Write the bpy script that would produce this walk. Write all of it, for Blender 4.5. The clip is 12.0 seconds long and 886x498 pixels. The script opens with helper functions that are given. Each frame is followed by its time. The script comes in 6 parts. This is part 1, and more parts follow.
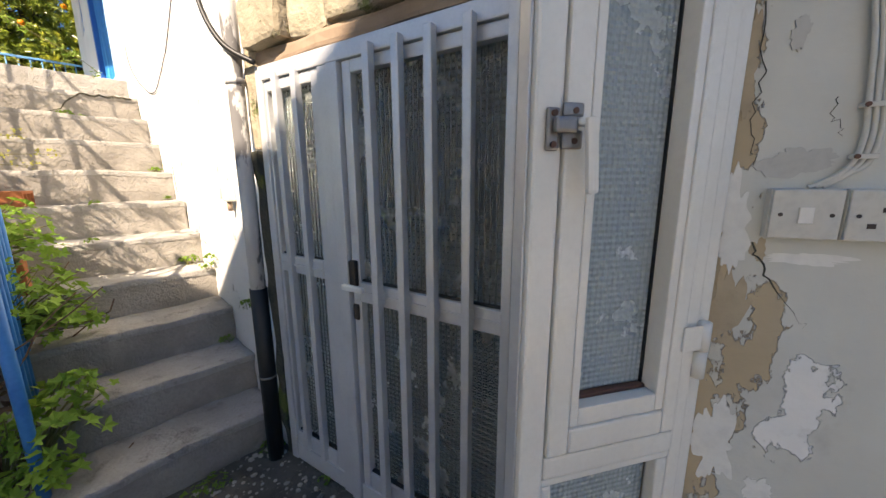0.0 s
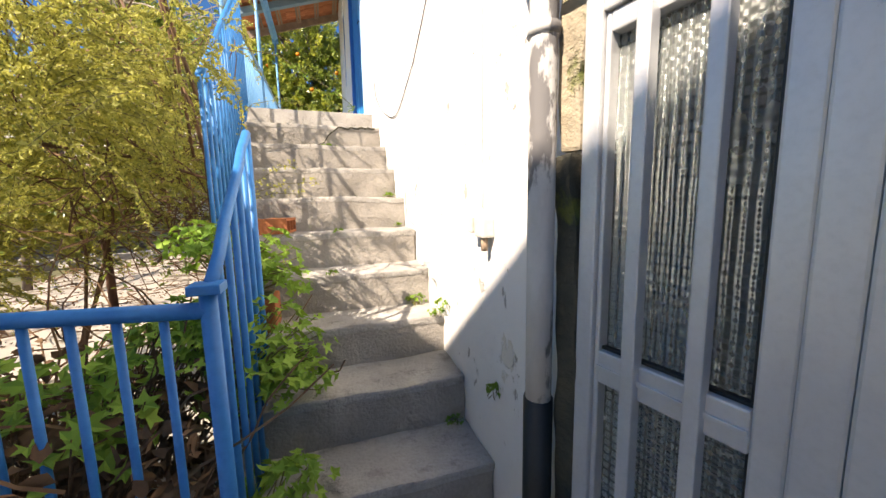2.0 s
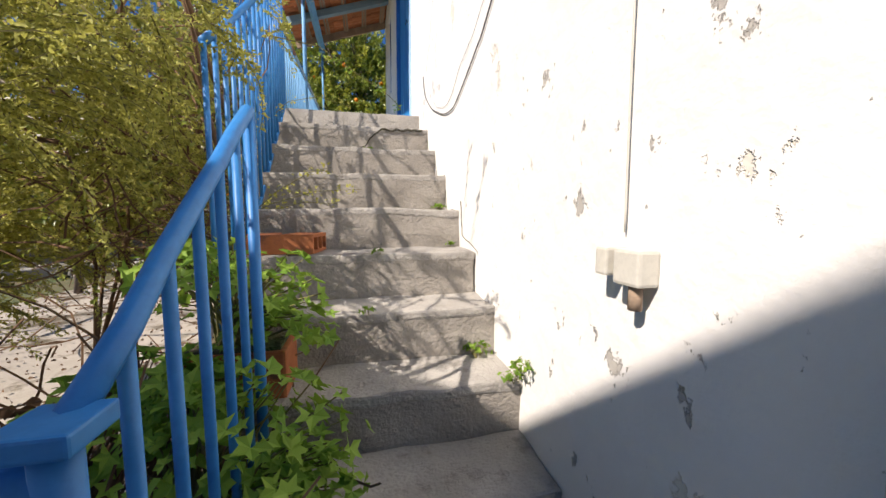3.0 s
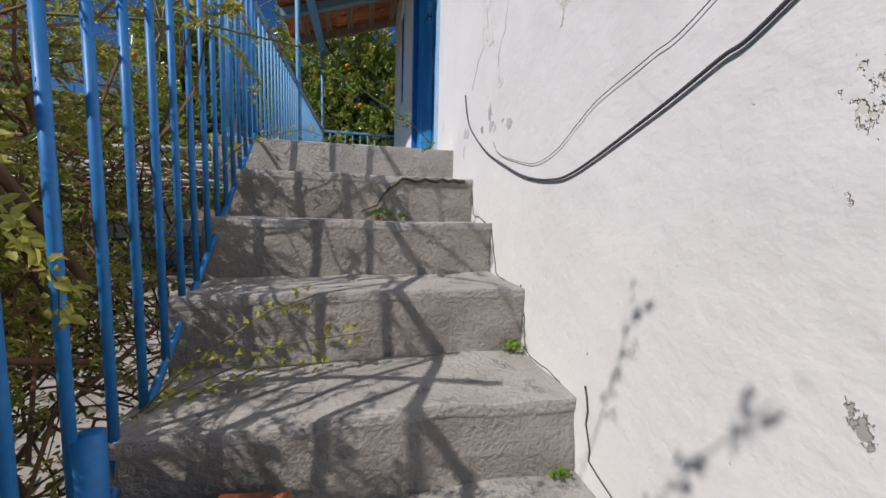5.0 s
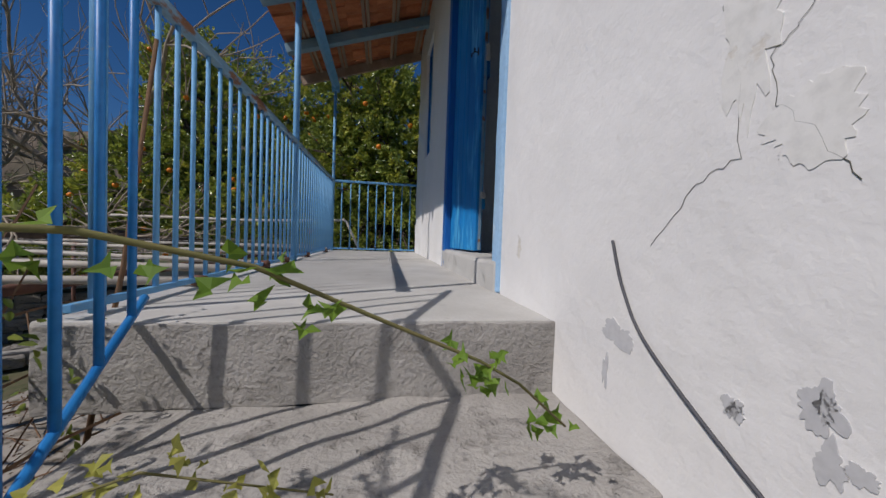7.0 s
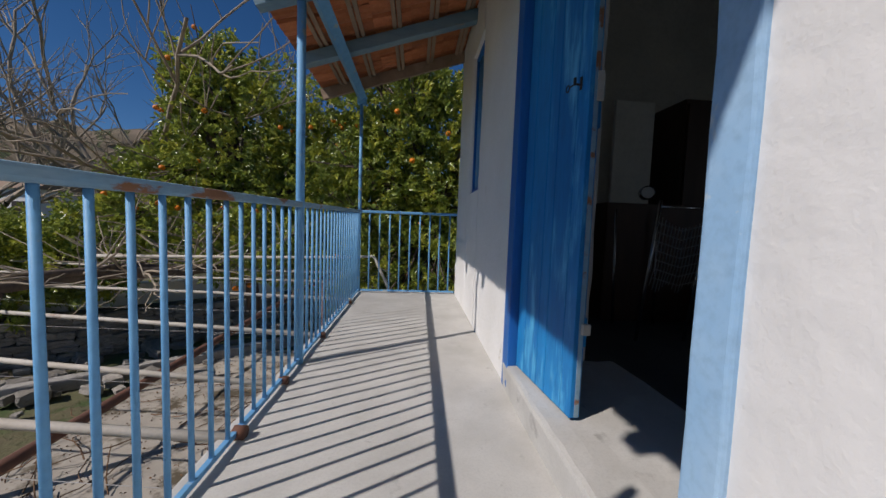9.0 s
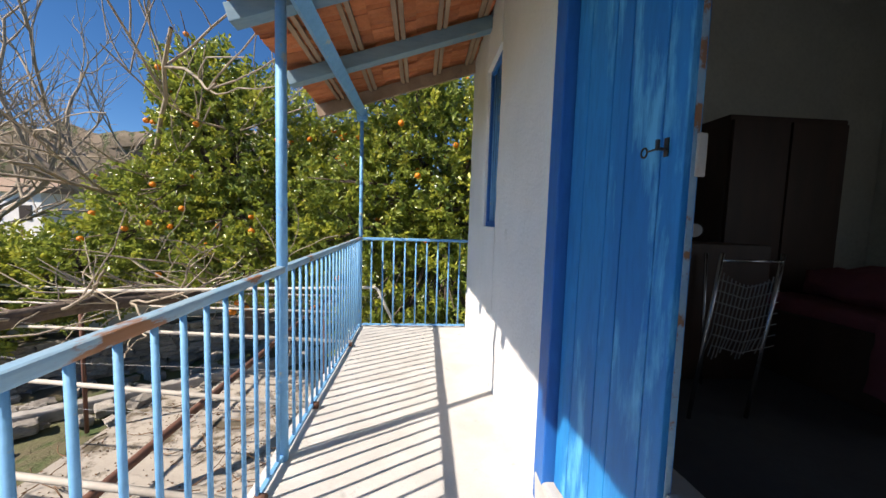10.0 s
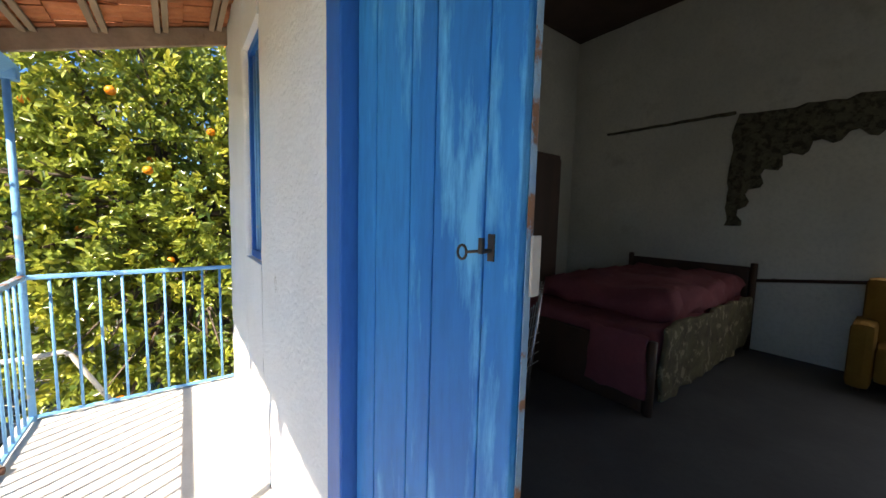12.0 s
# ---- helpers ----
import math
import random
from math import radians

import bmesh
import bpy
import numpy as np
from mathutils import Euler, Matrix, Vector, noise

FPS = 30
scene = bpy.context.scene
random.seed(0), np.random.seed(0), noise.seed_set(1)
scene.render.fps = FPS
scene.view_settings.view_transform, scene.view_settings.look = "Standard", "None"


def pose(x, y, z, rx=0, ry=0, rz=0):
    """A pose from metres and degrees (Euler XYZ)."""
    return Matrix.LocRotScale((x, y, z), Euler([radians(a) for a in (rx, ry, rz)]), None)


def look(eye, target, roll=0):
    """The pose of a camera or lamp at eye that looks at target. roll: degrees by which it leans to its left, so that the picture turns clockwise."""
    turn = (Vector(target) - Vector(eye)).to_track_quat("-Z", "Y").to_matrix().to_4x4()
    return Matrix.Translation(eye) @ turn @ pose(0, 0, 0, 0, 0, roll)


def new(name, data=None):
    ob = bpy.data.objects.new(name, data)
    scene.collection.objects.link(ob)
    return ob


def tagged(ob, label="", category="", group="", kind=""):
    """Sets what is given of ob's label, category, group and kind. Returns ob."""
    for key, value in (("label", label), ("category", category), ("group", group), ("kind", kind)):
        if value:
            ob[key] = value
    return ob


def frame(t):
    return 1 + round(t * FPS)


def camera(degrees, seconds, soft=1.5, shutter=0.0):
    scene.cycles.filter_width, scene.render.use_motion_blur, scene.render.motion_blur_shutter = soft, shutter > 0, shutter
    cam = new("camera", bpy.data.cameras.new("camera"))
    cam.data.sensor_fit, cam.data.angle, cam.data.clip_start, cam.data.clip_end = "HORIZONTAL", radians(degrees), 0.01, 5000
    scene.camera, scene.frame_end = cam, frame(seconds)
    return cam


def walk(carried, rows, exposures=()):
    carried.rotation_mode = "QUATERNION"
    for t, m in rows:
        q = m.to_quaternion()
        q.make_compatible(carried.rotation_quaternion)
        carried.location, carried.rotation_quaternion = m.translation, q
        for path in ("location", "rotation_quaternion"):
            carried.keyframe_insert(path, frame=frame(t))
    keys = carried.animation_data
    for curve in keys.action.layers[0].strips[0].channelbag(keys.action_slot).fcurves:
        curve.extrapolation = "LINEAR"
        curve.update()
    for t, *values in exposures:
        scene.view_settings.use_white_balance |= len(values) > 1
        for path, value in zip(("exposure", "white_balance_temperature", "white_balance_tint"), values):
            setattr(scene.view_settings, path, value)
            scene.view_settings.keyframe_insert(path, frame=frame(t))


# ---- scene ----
cam = camera(103.0, 12.0)
PATH = [
    (0, (-0.507, -4.168, -0.837), (0.922, -2.824, -1.224), -0.3),
    (0.5, (-0.455, -3.968, -0.825), (0.865, -2.516, -1.212), -0.7),
    (1, (-0.466, -3.755, -0.833), (0.675, -2.152, -1.191), -1.1),
    (1.5, (-0.491, -3.575, -0.823), (0.377, -1.797, -1.114), -1.5),
    (2, (-0.462, -3.39, -0.824), (0.162, -1.507, -1.08), -1.1),
    (2.5, (-0.432, -3.156, -0.822), (0.043, -1.224, -1.03), -0.7),
    (2.7, (-0.436, -3.063, -0.826), (0.008, -1.122, -1.011), -0.6),
    (4.3, (-0.514, -2.345, -0.602), (-0.045, -0.411, -0.799), 2.4),
    (4.5, (-0.495, -2.232, -0.563), (-0.068, -0.284, -0.726), 0.7),
    (5, (-0.484, -1.968, -0.372), (-0.049, -0.025, -0.556), 1.4),
    (5.5, (-0.474, -1.696, -0.293), (-0.038, 0.253, -0.386), 1.8),
    (6, (-0.463, -1.396, -0.145), (-0.104, 0.57, -0.222), 1.8),
    (6.5, (-0.467, -1.134, -0.006), (-0.098, 0.831, -0.072), 2.2),
    (7, (-0.472, -0.899, 0.212), (-0.128, 1.071, 0.153), 2.0),
    (7.2, (-0.472, -0.813, 0.303), (-0.128, 1.157, 0.256), 2.1),
    (8.8, (-0.488, -0.129, 0.779), (-0.333, 1.861, 0.66), 2.2),
    (9, (-0.501, -0.038, 0.837), (-0.339, 1.951, 0.698), 2.1),
    (9.5, (-0.535, 0.175, 1.001), (-0.393, 2.164, 0.845), 2.1),
    (10, (-0.524, 0.372, 1.159), (-0.391, 2.362, 1.004), 1.7),
    (10.5, (-0.461, 0.585, 1.276), (-0.174, 2.557, 1.114), 1.8),
    (11, (-0.385, 0.682, 1.368), (0.152, 2.601, 1.202), 2.0),
    (11.5, (-0.334, 0.751, 1.385), (0.487, 2.566, 1.21), 1.6),
    (12, (-0.342, 0.796, 1.405), (0.855, 2.389, 1.228), 1.5),
]
EXPOSURE = [(0, 1.5, 8300, 16), (0.5, 1.38, 8100, 16), (1.0, 1.55, 8000, 16), (1.5, 1.52, 8000, 16), (2.5, 1.0, 7500, 16), (4.5, -0.28, 6300, 16), (6.0, -0.3, 6300, 16), (7.0, -0.65, 6300, 16), (8.8, -0.62, 6400, 16), (9.0, -0.47, 6500, 16), (9.5, 0.12, 6700, 16),
            (10.0, 0.76, 7000, 16), (11.0, 1.1, 7300, 16), (12.0, 1.72, 7600, 16)]
walk(cam, [(t, look(eye, target, roll)) for t, eye, target, roll in PATH], EXPOSURE)

# ---- world and sun ----
SUN = Vector((0.612, 0.354, -0.707)).normalized()      # the way the sunlight travels
world = bpy.data.worlds.new("sky")
scene.world = world
world.use_nodes = True
wn = world.node_tree
sky = wn.nodes.new("ShaderNodeTexSky")
sky.sky_type, sky.sun_disc = "NISHITA", False
sky.sun_elevation, sky.sun_rotation = math.asin(-SUN.z), math.atan2(-SUN.x, -SUN.y)
sky.altitude = 2500
sky.air_density, sky.dust_density, sky.ozone_density = 1.0, 0.0, 5.0
hue = wn.nodes.new("ShaderNodeHueSaturation")
hue.inputs["Saturation"].default_value = 1.2
wn.links.new(sky.outputs[0], hue.inputs["Color"])
wn.links.new(hue.outputs[0], wn.nodes["Background"].inputs[0])
wn.nodes["Background"].inputs[1].default_value = 0.085
sun_data = bpy.data.lights.new("sun", "SUN")
sun_data.energy, sun_data.angle, sun_data.color = 4.8, radians(0.6), (1.0, 0.95, 0.87)
sun = new("sun", sun_data)
# fill lamp added in an unseen back opening to brighten the room
fill_data = bpy.data.lights.new("room_fill_light", "AREA")
fill_data.shape, fill_data.size, fill_data.size_y, fill_data.energy, fill_data.color = "RECTANGLE", 2.3, 1.2, 5.0, (0.86, 0.93, 1.0)
win = new("room_fill_light", fill_data)
win.matrix_world = look((4.45, -0.18, 1.7), (0.0, -0.18, 1.7))
sun.matrix_world = look((-8, -5, 10), Vector((-8, -5, 10)) + SUN)


# ---- materials ----
def shade(name, rough=0.7, metal=0.0, spec=0.5):
    m = bpy.data.materials.new(name)
    m.use_nodes = True
    b = m.node_tree.nodes["Principled BSDF"]
    b.inputs["Roughness"].default_value, b.inputs["Metallic"].default_value = rough, metal
    b.inputs["Specular IOR Level"].default_value = spec
    return m, m.node_tree, b


def noise_node(t, scale, detail=4.0, stretch=(1, 1, 1), rough=0.6):
    co, mp, n = t.nodes.new("ShaderNodeTexCoord"), t.nodes.new("ShaderNodeMapping"), t.nodes.new("ShaderNodeTexNoise")
    mp.inputs["Scale"].default_value = stretch
    n.inputs["Scale"].default_value, n.inputs["Detail"].default_value, n.inputs["Roughness"].default_value = scale, detail, rough
    t.links.new(co.outputs["Object"], mp.inputs[0])
    t.links.new(mp.outputs[0], n.inputs["Vector"])
    return n.outputs["Fac"]


def ramp(t, fac, lo, hi):
    r = t.nodes.new("ShaderNodeMapRange")
    r.inputs["From Min"].default_value, r.inputs["From Max"].default_value = lo, hi
    t.links.new(fac, r.inputs["Value"])
    return r.outputs["Result"]


def blend(t, fac, a, b):
    x = t.nodes.new("ShaderNodeMix")
    x.data_type = "RGBA"
    for socket, v in ((x.inputs["Factor"], fac), (x.inputs["A"], a), (x.inputs["B"], b)):
        if isinstance(v, (int, float)):
            socket.default_value = v
        elif isinstance(v, tuple):
            socket.default_value = (*v, 1)
        else:
            t.links.new(v, socket)
    return x.outputs["Result"]


def relief(t, b, layers):
    last = None
    for fac, strength, dist in layers:
        u = t.nodes.new("ShaderNodeBump")
        u.inputs["Strength"].default_value, u.inputs["Distance"].default_value = strength, dist
        t.links.new(fac, u.inputs["Height"])
        if last:
            t.links.new(last, u.inputs["Normal"])
        last = u.outputs["Normal"]
    t.links.new(last, b.inputs["Normal"])


def surface(name, base, alt, rough=0.8, metal=0.0, scale=3.0, grain=70.0, spots=None, spot_at=(0.60, 0.66), spot_scale=5.0,
            bump=0.3, depth=0.01, stretch=(1, 1, 1), tint=0.0, spec=0.4, grain_mix=0.35):
    """Two colours in broad clouds, fine grain, spots or wear with edges, and relief."""
    m, t, b = shade(name, rough, metal, spec)
    broad, fine = noise_node(t, scale, 5, stretch), noise_node(t, grain, 4, stretch)
    c = blend(t, ramp(t, broad, 0.35, 0.65), base, alt)
    dark = tuple(v * 0.62 for v in base)
    g = t.nodes.new("ShaderNodeMath")
    g.operation, g.inputs[1].default_value = "MULTIPLY", grain_mix
    t.links.new(ramp(t, fine, 0.45, 0.75), g.inputs[0])
    c = blend(t, g.outputs[0], c, dark)
    layers = [(fine, bump, depth * 0.35), (broad, bump, depth)]
    if spots:
        s = ramp(t, noise_node(t, spot_scale, 7, stretch, 0.65), *spot_at)
        c = blend(t, s, c, spots)
        layers.append((s, min(1.0, bump * 1.5), -depth * 0.3))
    if tint:
        o, h = t.nodes.new("ShaderNodeObjectInfo"), t.nodes.new("ShaderNodeHueSaturation")
        t.links.new(ramp(t, o.outputs["Random"], 0, 1), h.inputs["Value"])
        h.inputs["Value"].default_value = 1
        r = t.nodes.new("ShaderNodeMapRange")
        r.inputs["To Min"].default_value, r.inputs["To Max"].default_value = 1 - tint, 1 + tint
        t.links.new(o.outputs["Random"], r.inputs["Value"])
        t.links.new(r.outputs[0], h.inputs["Value"])
        t.links.new(c, h.inputs["Color"])
        c = h.outputs["Color"]
    t.links.new(c, b.inputs["Base Color"])
    relief(t, b, layers)
    return m


def leaf_shade(name, dark, light, glow, rough=0.4, spec=0.5):
    """Leaves: each leaf its own green, a glossy face, light passing through."""
    m, t, b = shade(name, rough, 0.0, spec)
    g = t.nodes.new("ShaderNodeNewGeometry")
    c = blend(t, g.outputs["Random Per Island"], dark, light)
    t.links.new(c, b.inputs["Base Color"])
    tr, mx = t.nodes.new("ShaderNodeBsdfTranslucent"), t.nodes.new("ShaderNodeMixShader")
    t.links.new(blend(t, g.outputs["Random Per Island"], glow, light), tr.inputs["Color"])
    mx.inputs[0].default_value = 0.34
    t.links.new(b.outputs[0], mx.inputs[1])
    t.links.new(tr.outputs[0], mx.inputs[2])
    t.links.new(mx.outputs[0], t.nodes["Material Output"].inputs["Surface"])
    return m


LIME = surface("white_limewash", (0.80, 0.79, 0.77), (0.74, 0.73, 0.70), 0.9, scale=2.2, grain=45, spots=(0.62, 0.59, 0.52), spot_at=(0.66, 0.70),
               spot_scale=2.6, bump=0.8, depth=0.02, grain_mix=0.14)


def peeling_plaster():
    """Old paint in layers: greenish grey below, white flakes with crisp edges, bare tan render beside the frame."""
    m, t, b = shade("peeling_plaster", 0.85, 0.0, 0.3)
    co, sp = t.nodes.new("ShaderNodeTexCoord"), t.nodes.new("ShaderNodeSeparateXYZ")
    t.links.new(co.outputs["Object"], sp.inputs[0])
    broad, fine = noise_node(t, 3.0, 6), noise_node(t, 70, 4)
    c = blend(t, ramp(t, broad, 0.35, 0.65), (0.60, 0.60, 0.55), (0.53, 0.52, 0.47))
    white = ramp(t, noise_node(t, 5.0, 8, (1, 1, 0.8), 0.62), 0.615, 0.622)
    c = blend(t, white, c, (0.78, 0.77, 0.74))
    near = t.nodes.new("ShaderNodeMath")
    near.operation = "MULTIPLY_ADD"
    t.links.new(ramp(t, sp.outputs["X"], 0.10, 0.0), near.inputs[0])
    near.inputs[1].default_value = 0.22
    t.links.new(noise_node(t, 8.0, 8, (1, 1, 0.55), 0.66), near.inputs[2])
    bare = ramp(t, near.outputs[0], 0.635, 0.645)
    c = blend(t, bare, c, (0.46, 0.37, 0.25))
    stain = ramp(t, noise_node(t, 8.0, 6), 0.62, 0.76)
    c = blend(t, stain, c, (0.47, 0.45, 0.39))
    t.links.new(c, b.inputs["Base Color"])
    relief(t, b, [(fine, 0.2, 0.003), (broad, 0.4, 0.02), (white, 1.0, 0.006), (bare, 1.0, -0.010)])
    return m


PEEL = peeling_plaster()
OLDWALL = surface("weathered_white_plaster", (0.76, 0.75, 0.72), (0.66, 0.65, 0.62), 0.9, scale=5.0, grain=55, spots=(0.40, 0.38, 0.35), spot_at=(0.63, 0.66),
                  spot_scale=7.0, bump=0.8, depth=0.02, grain_mix=0.16)
INNER = surface("indoor_plaster", (0.80, 0.79, 0.72), (0.66, 0.66, 0.60), 0.9, scale=1.1, grain=30, spots=(0.58, 0.57, 0.50), spot_at=(0.60, 0.72), spot_scale=2.0, bump=0.3)
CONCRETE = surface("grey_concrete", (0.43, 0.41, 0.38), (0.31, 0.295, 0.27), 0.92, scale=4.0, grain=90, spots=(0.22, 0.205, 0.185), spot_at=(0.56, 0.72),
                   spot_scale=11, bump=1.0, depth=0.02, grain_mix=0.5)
# darker copy of the step concrete: the risers' shade put into colour
RISER = surface("weathered_concrete_shade_toned", (0.35, 0.325, 0.29), (0.25, 0.23, 0.205), 0.95, scale=4.0, grain=80, spots=(0.34, 0.32, 0.29), spot_at=(0.60, 0.70),
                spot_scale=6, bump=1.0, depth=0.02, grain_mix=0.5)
SLAB = surface("pale_concrete_slab", (0.55, 0.54, 0.51), (0.45, 0.44, 0.41), 0.9, scale=3.0, grain=110, spots=(0.36, 0.35, 0.33), spot_at=(0.62, 0.72),
               spot_scale=8, bump=0.35, depth=0.005, grain_mix=0.3)
YARD = surface("pale_yard_concrete", (0.44, 0.40, 0.34), (0.33, 0.30, 0.26), 0.95, scale=1.2, grain=40, spots=(0.11, 0.09, 0.06), spot_at=(0.52, 0.62), spot_scale=2.2,
               bump=0.5, depth=0.02)
SOIL = surface("garden_soil", (0.14, 0.11, 0.07), (0.10, 0.12, 0.05), 0.97, scale=0.8, grain=20, spots=(0.06, 0.09, 0.03), spot_at=(0.5, 0.6), spot_scale=1.5, bump=0.9, depth=0.05)
BLUE = surface("weathered_blue_paint", (0.16, 0.40, 0.66), (0.12, 0.33, 0.60), 0.55, scale=9, grain=60, spots=(0.33, 0.40, 0.42), spot_at=(0.60, 0.66), spot_scale=10,
               bump=0.3, depth=0.003, grain_mix=0.3)
DEEPBLUE = surface("strong_blue_paint", (0.014, 0.17, 0.48), (0.03, 0.22, 0.55), 0.45, scale=9, grain=60, spots=(0.10, 0.07, 0.06), spot_at=(0.70, 0.73), spot_scale=14,
                   bump=0.25, depth=0.003, grain_mix=0.3)
RUSTBLUE = surface("blue_paint_worn_to_rust", (0.20, 0.36, 0.50), (0.26, 0.38, 0.46), 0.65, scale=12, grain=70, spots=(0.25, 0.12, 0.06), spot_at=(0.54, 0.60), spot_scale=14,
                   bump=0.4, depth=0.003, stretch=(1, 0.35, 1))
DOORBLUE = surface("sun_bleached_blue_boards", (0.004, 0.16, 0.45), (0.010, 0.24, 0.58), 0.55, scale=6, grain=60, spots=(0.09, 0.42, 0.70), spot_at=(0.53, 0.64), spot_scale=11,
                   bump=0.35, depth=0.003, stretch=(1, 1, 0.16), grain_mix=0.4)
JAMBBLUE = surface("blue_frame_paint", (0.008, 0.11, 0.40), (0.012, 0.15, 0.47), 0.5, scale=4, grain=50, spots=(0.18, 0.38, 0.62), spot_at=(0.62, 0.72), spot_scale=5,
                   bump=0.3, depth=0.003, stretch=(1, 1, 0.2))
PALEBLUE = surface("pale_blue_reveal_paint", (0.30, 0.50, 0.72), (0.38, 0.56, 0.74), 0.7, scale=5, grain=50, spots=(0.62, 0.66, 0.68), spot_at=(0.6, 0.66), spot_scale=6,
                   bump=0.4, depth=0.004)
ALU = surface("brushed_aluminium", (0.64, 0.65, 0.66), (0.56, 0.57, 0.59), 0.40, metal=0.35, scale=6, grain=120, spots=(0.26, 0.25, 0.24), spot_at=(0.68, 0.74), spot_scale=12,
              bump=0.12, depth=0.002, grain_mix=0.2)
ALUWARM = surface("cream_aged_aluminium", (0.78, 0.76, 0.71), (0.70, 0.68, 0.63), 0.42, metal=0.06, scale=6, grain=120, spots=(0.28, 0.25, 0.21), spot_at=(0.70, 0.74),
                  spot_scale=12, bump=0.12, depth=0.002, grain_mix=0.15)
ZINC = surface("pipe_with_peeling_white_paint", (0.62, 0.61, 0.59), (0.50, 0.49, 0.48), 0.8, scale=9, grain=60, spots=(0.17, 0.165, 0.165), spot_at=(0.54, 0.58), spot_scale=8,
               bump=0.5, depth=0.004, stretch=(1, 1, 0.4))
BLACK = surface("black_plastic", (0.012, 0.012, 0.013), (0.02, 0.02, 0.02), 0.45, scale=8, grain=80, bump=0.1, depth=0.001)
CABLE = surface("dark_grey_cable", (0.07, 0.07, 0.085), (0.09, 0.09, 0.10), 0.6, scale=8, grain=80, bump=0.1, depth=0.001)
BRICK = surface("orange_hollow_brick", (0.42, 0.15, 0.06), (0.34, 0.11, 0.045), 0.9, scale=8, grain=60, spots=(0.18, 0.08, 0.05), bump=0.5, depth=0.004)
TILE = surface("terracotta_tile", (0.50, 0.19, 0.085), (0.40, 0.135, 0.06), 0.9, scale=6, grain=50, spots=(0.55, 0.40, 0.30), spot_at=(0.64, 0.70), spot_scale=6,
               bump=0.4, depth=0.006, tint=0.22)
OLDWOOD = surface("bare_grey_wood", (0.34, 0.25, 0.18), (0.24, 0.17, 0.12), 0.85, scale=6, grain=40, spots=(0.10, 0.07, 0.05), spot_at=(0.64, 0.7), spot_scale=8, bump=0.5,
                  depth=0.005, stretch=(1, 0.15, 1))
BLUEWOOD = surface("faded_blue_rafter_paint", (0.13, 0.25, 0.36), (0.20, 0.30, 0.36), 0.75, scale=6, grain=40, spots=(0.30, 0.25, 0.20), spot_at=(0.60, 0.68), spot_scale=7,
                   bump=0.4, depth=0.004, stretch=(0.2, 1, 1))
PALEPIPE = surface("pale_grey_painted_pipe", (0.58, 0.54, 0.47), (0.46, 0.41, 0.34), 0.7, scale=4, grain=60, spots=(0.28, 0.15, 0.09), spot_at=(0.64, 0.72), spot_scale=5, bump=0.3, depth=0.002)
RUST = surface("rusty_brown_iron", (0.16, 0.075, 0.05), (0.11, 0.055, 0.04), 0.85, scale=12, grain=60, bump=0.5, depth=0.003)
STEEL = surface("worn_steel", (0.32, 0.30, 0.29), (0.24, 0.22, 0.21), 0.45, metal=0.8, scale=20, grain=90, spots=(0.16, 0.09, 0.06), bump=0.2, depth=0.001)
BARK = surface("grey_brown_bark", (0.15, 0.115, 0.09), (0.09, 0.068, 0.055), 0.95, scale=14, grain=50, bump=0.9, depth=0.012, stretch=(1, 1, 0.5))
PALEBARK = surface("pale_bare_bark", (0.40, 0.34, 0.26), (0.29, 0.24, 0.18), 0.95, scale=6, grain=40, bump=0.5, depth=0.01)
DRYTWIG = surface("dry_brown_twigs", (0.19, 0.11, 0.06), (0.12, 0.07, 0.04), 0.95, scale=10, grain=40, bump=0.4, depth=0.003)
GREENTWIG = surface("olive_green_twigs", (0.15, 0.15, 0.05), (0.20, 0.17, 0.07), 0.9, scale=6, grain=40, bump=0.3, depth=0.002)
STONE = surface("dry_grey_stone", (0.34, 0.31, 0.27), (0.24, 0.225, 0.20), 0.95, scale=7, grain=40, spots=(0.14, 0.13, 0.10), bump=0.8, depth=0.015, tint=0.28)
MOSSY = surface("mossy_rough_stone", (0.42, 0.36, 0.27), (0.29, 0.25, 0.18), 0.95, scale=8, grain=40, spots=(0.14, 0.16, 0.05), spot_at=(0.56, 0.64), spot_scale=7, bump=0.9, depth=0.02, tint=0.2)
# near-black colour holds the shade inside gaps and cracks, with some moss
DARKGAP = surface("shaded_gap_masonry", (0.09, 0.08, 0.055), (0.05, 0.05, 0.04), 0.95, scale=10, grain=40, spots=(0.10, 0.12, 0.03), bump=0.8, depth=0.02)
PLASTIC = surface("aged_white_plastic", (0.62, 0.60, 0.54), (0.57, 0.55, 0.49), 0.5, scale=5, grain=90, spots=(0.45, 0.42, 0.36), spot_at=(0.68, 0.76), bump=0.1, depth=0.001)
DARKMETAL = surface("dark_iron", (0.05, 0.045, 0.042), (0.08, 0.06, 0.05), 0.6, metal=0.5, scale=20, grain=80, bump=0.3, depth=0.001)
CITRUS = leaf_shade("citrus_leaf", (0.030, 0.080, 0.016), (0.34, 0.40, 0.075), (0.46, 0.54, 0.08), 0.30, 0.7)
CITRUSLIGHT = leaf_shade("young_citrus_leaf", (0.22, 0.30, 0.04), (0.56, 0.54, 0.09), (0.50, 0.54, 0.08), 0.38, 0.5)
GERANIUM = leaf_shade("soft_geranium_leaf", (0.13, 0.26, 0.035), (0.30, 0.46, 0.07), (0.30, 0.46, 0.06), 0.6, 0.3)
OLIVELEAF = leaf_shade("olive_green_small_leaf", (0.25, 0.26, 0.045), (0.50, 0.48, 0.11), (0.52, 0.50, 0.11), 0.6, 0.4)
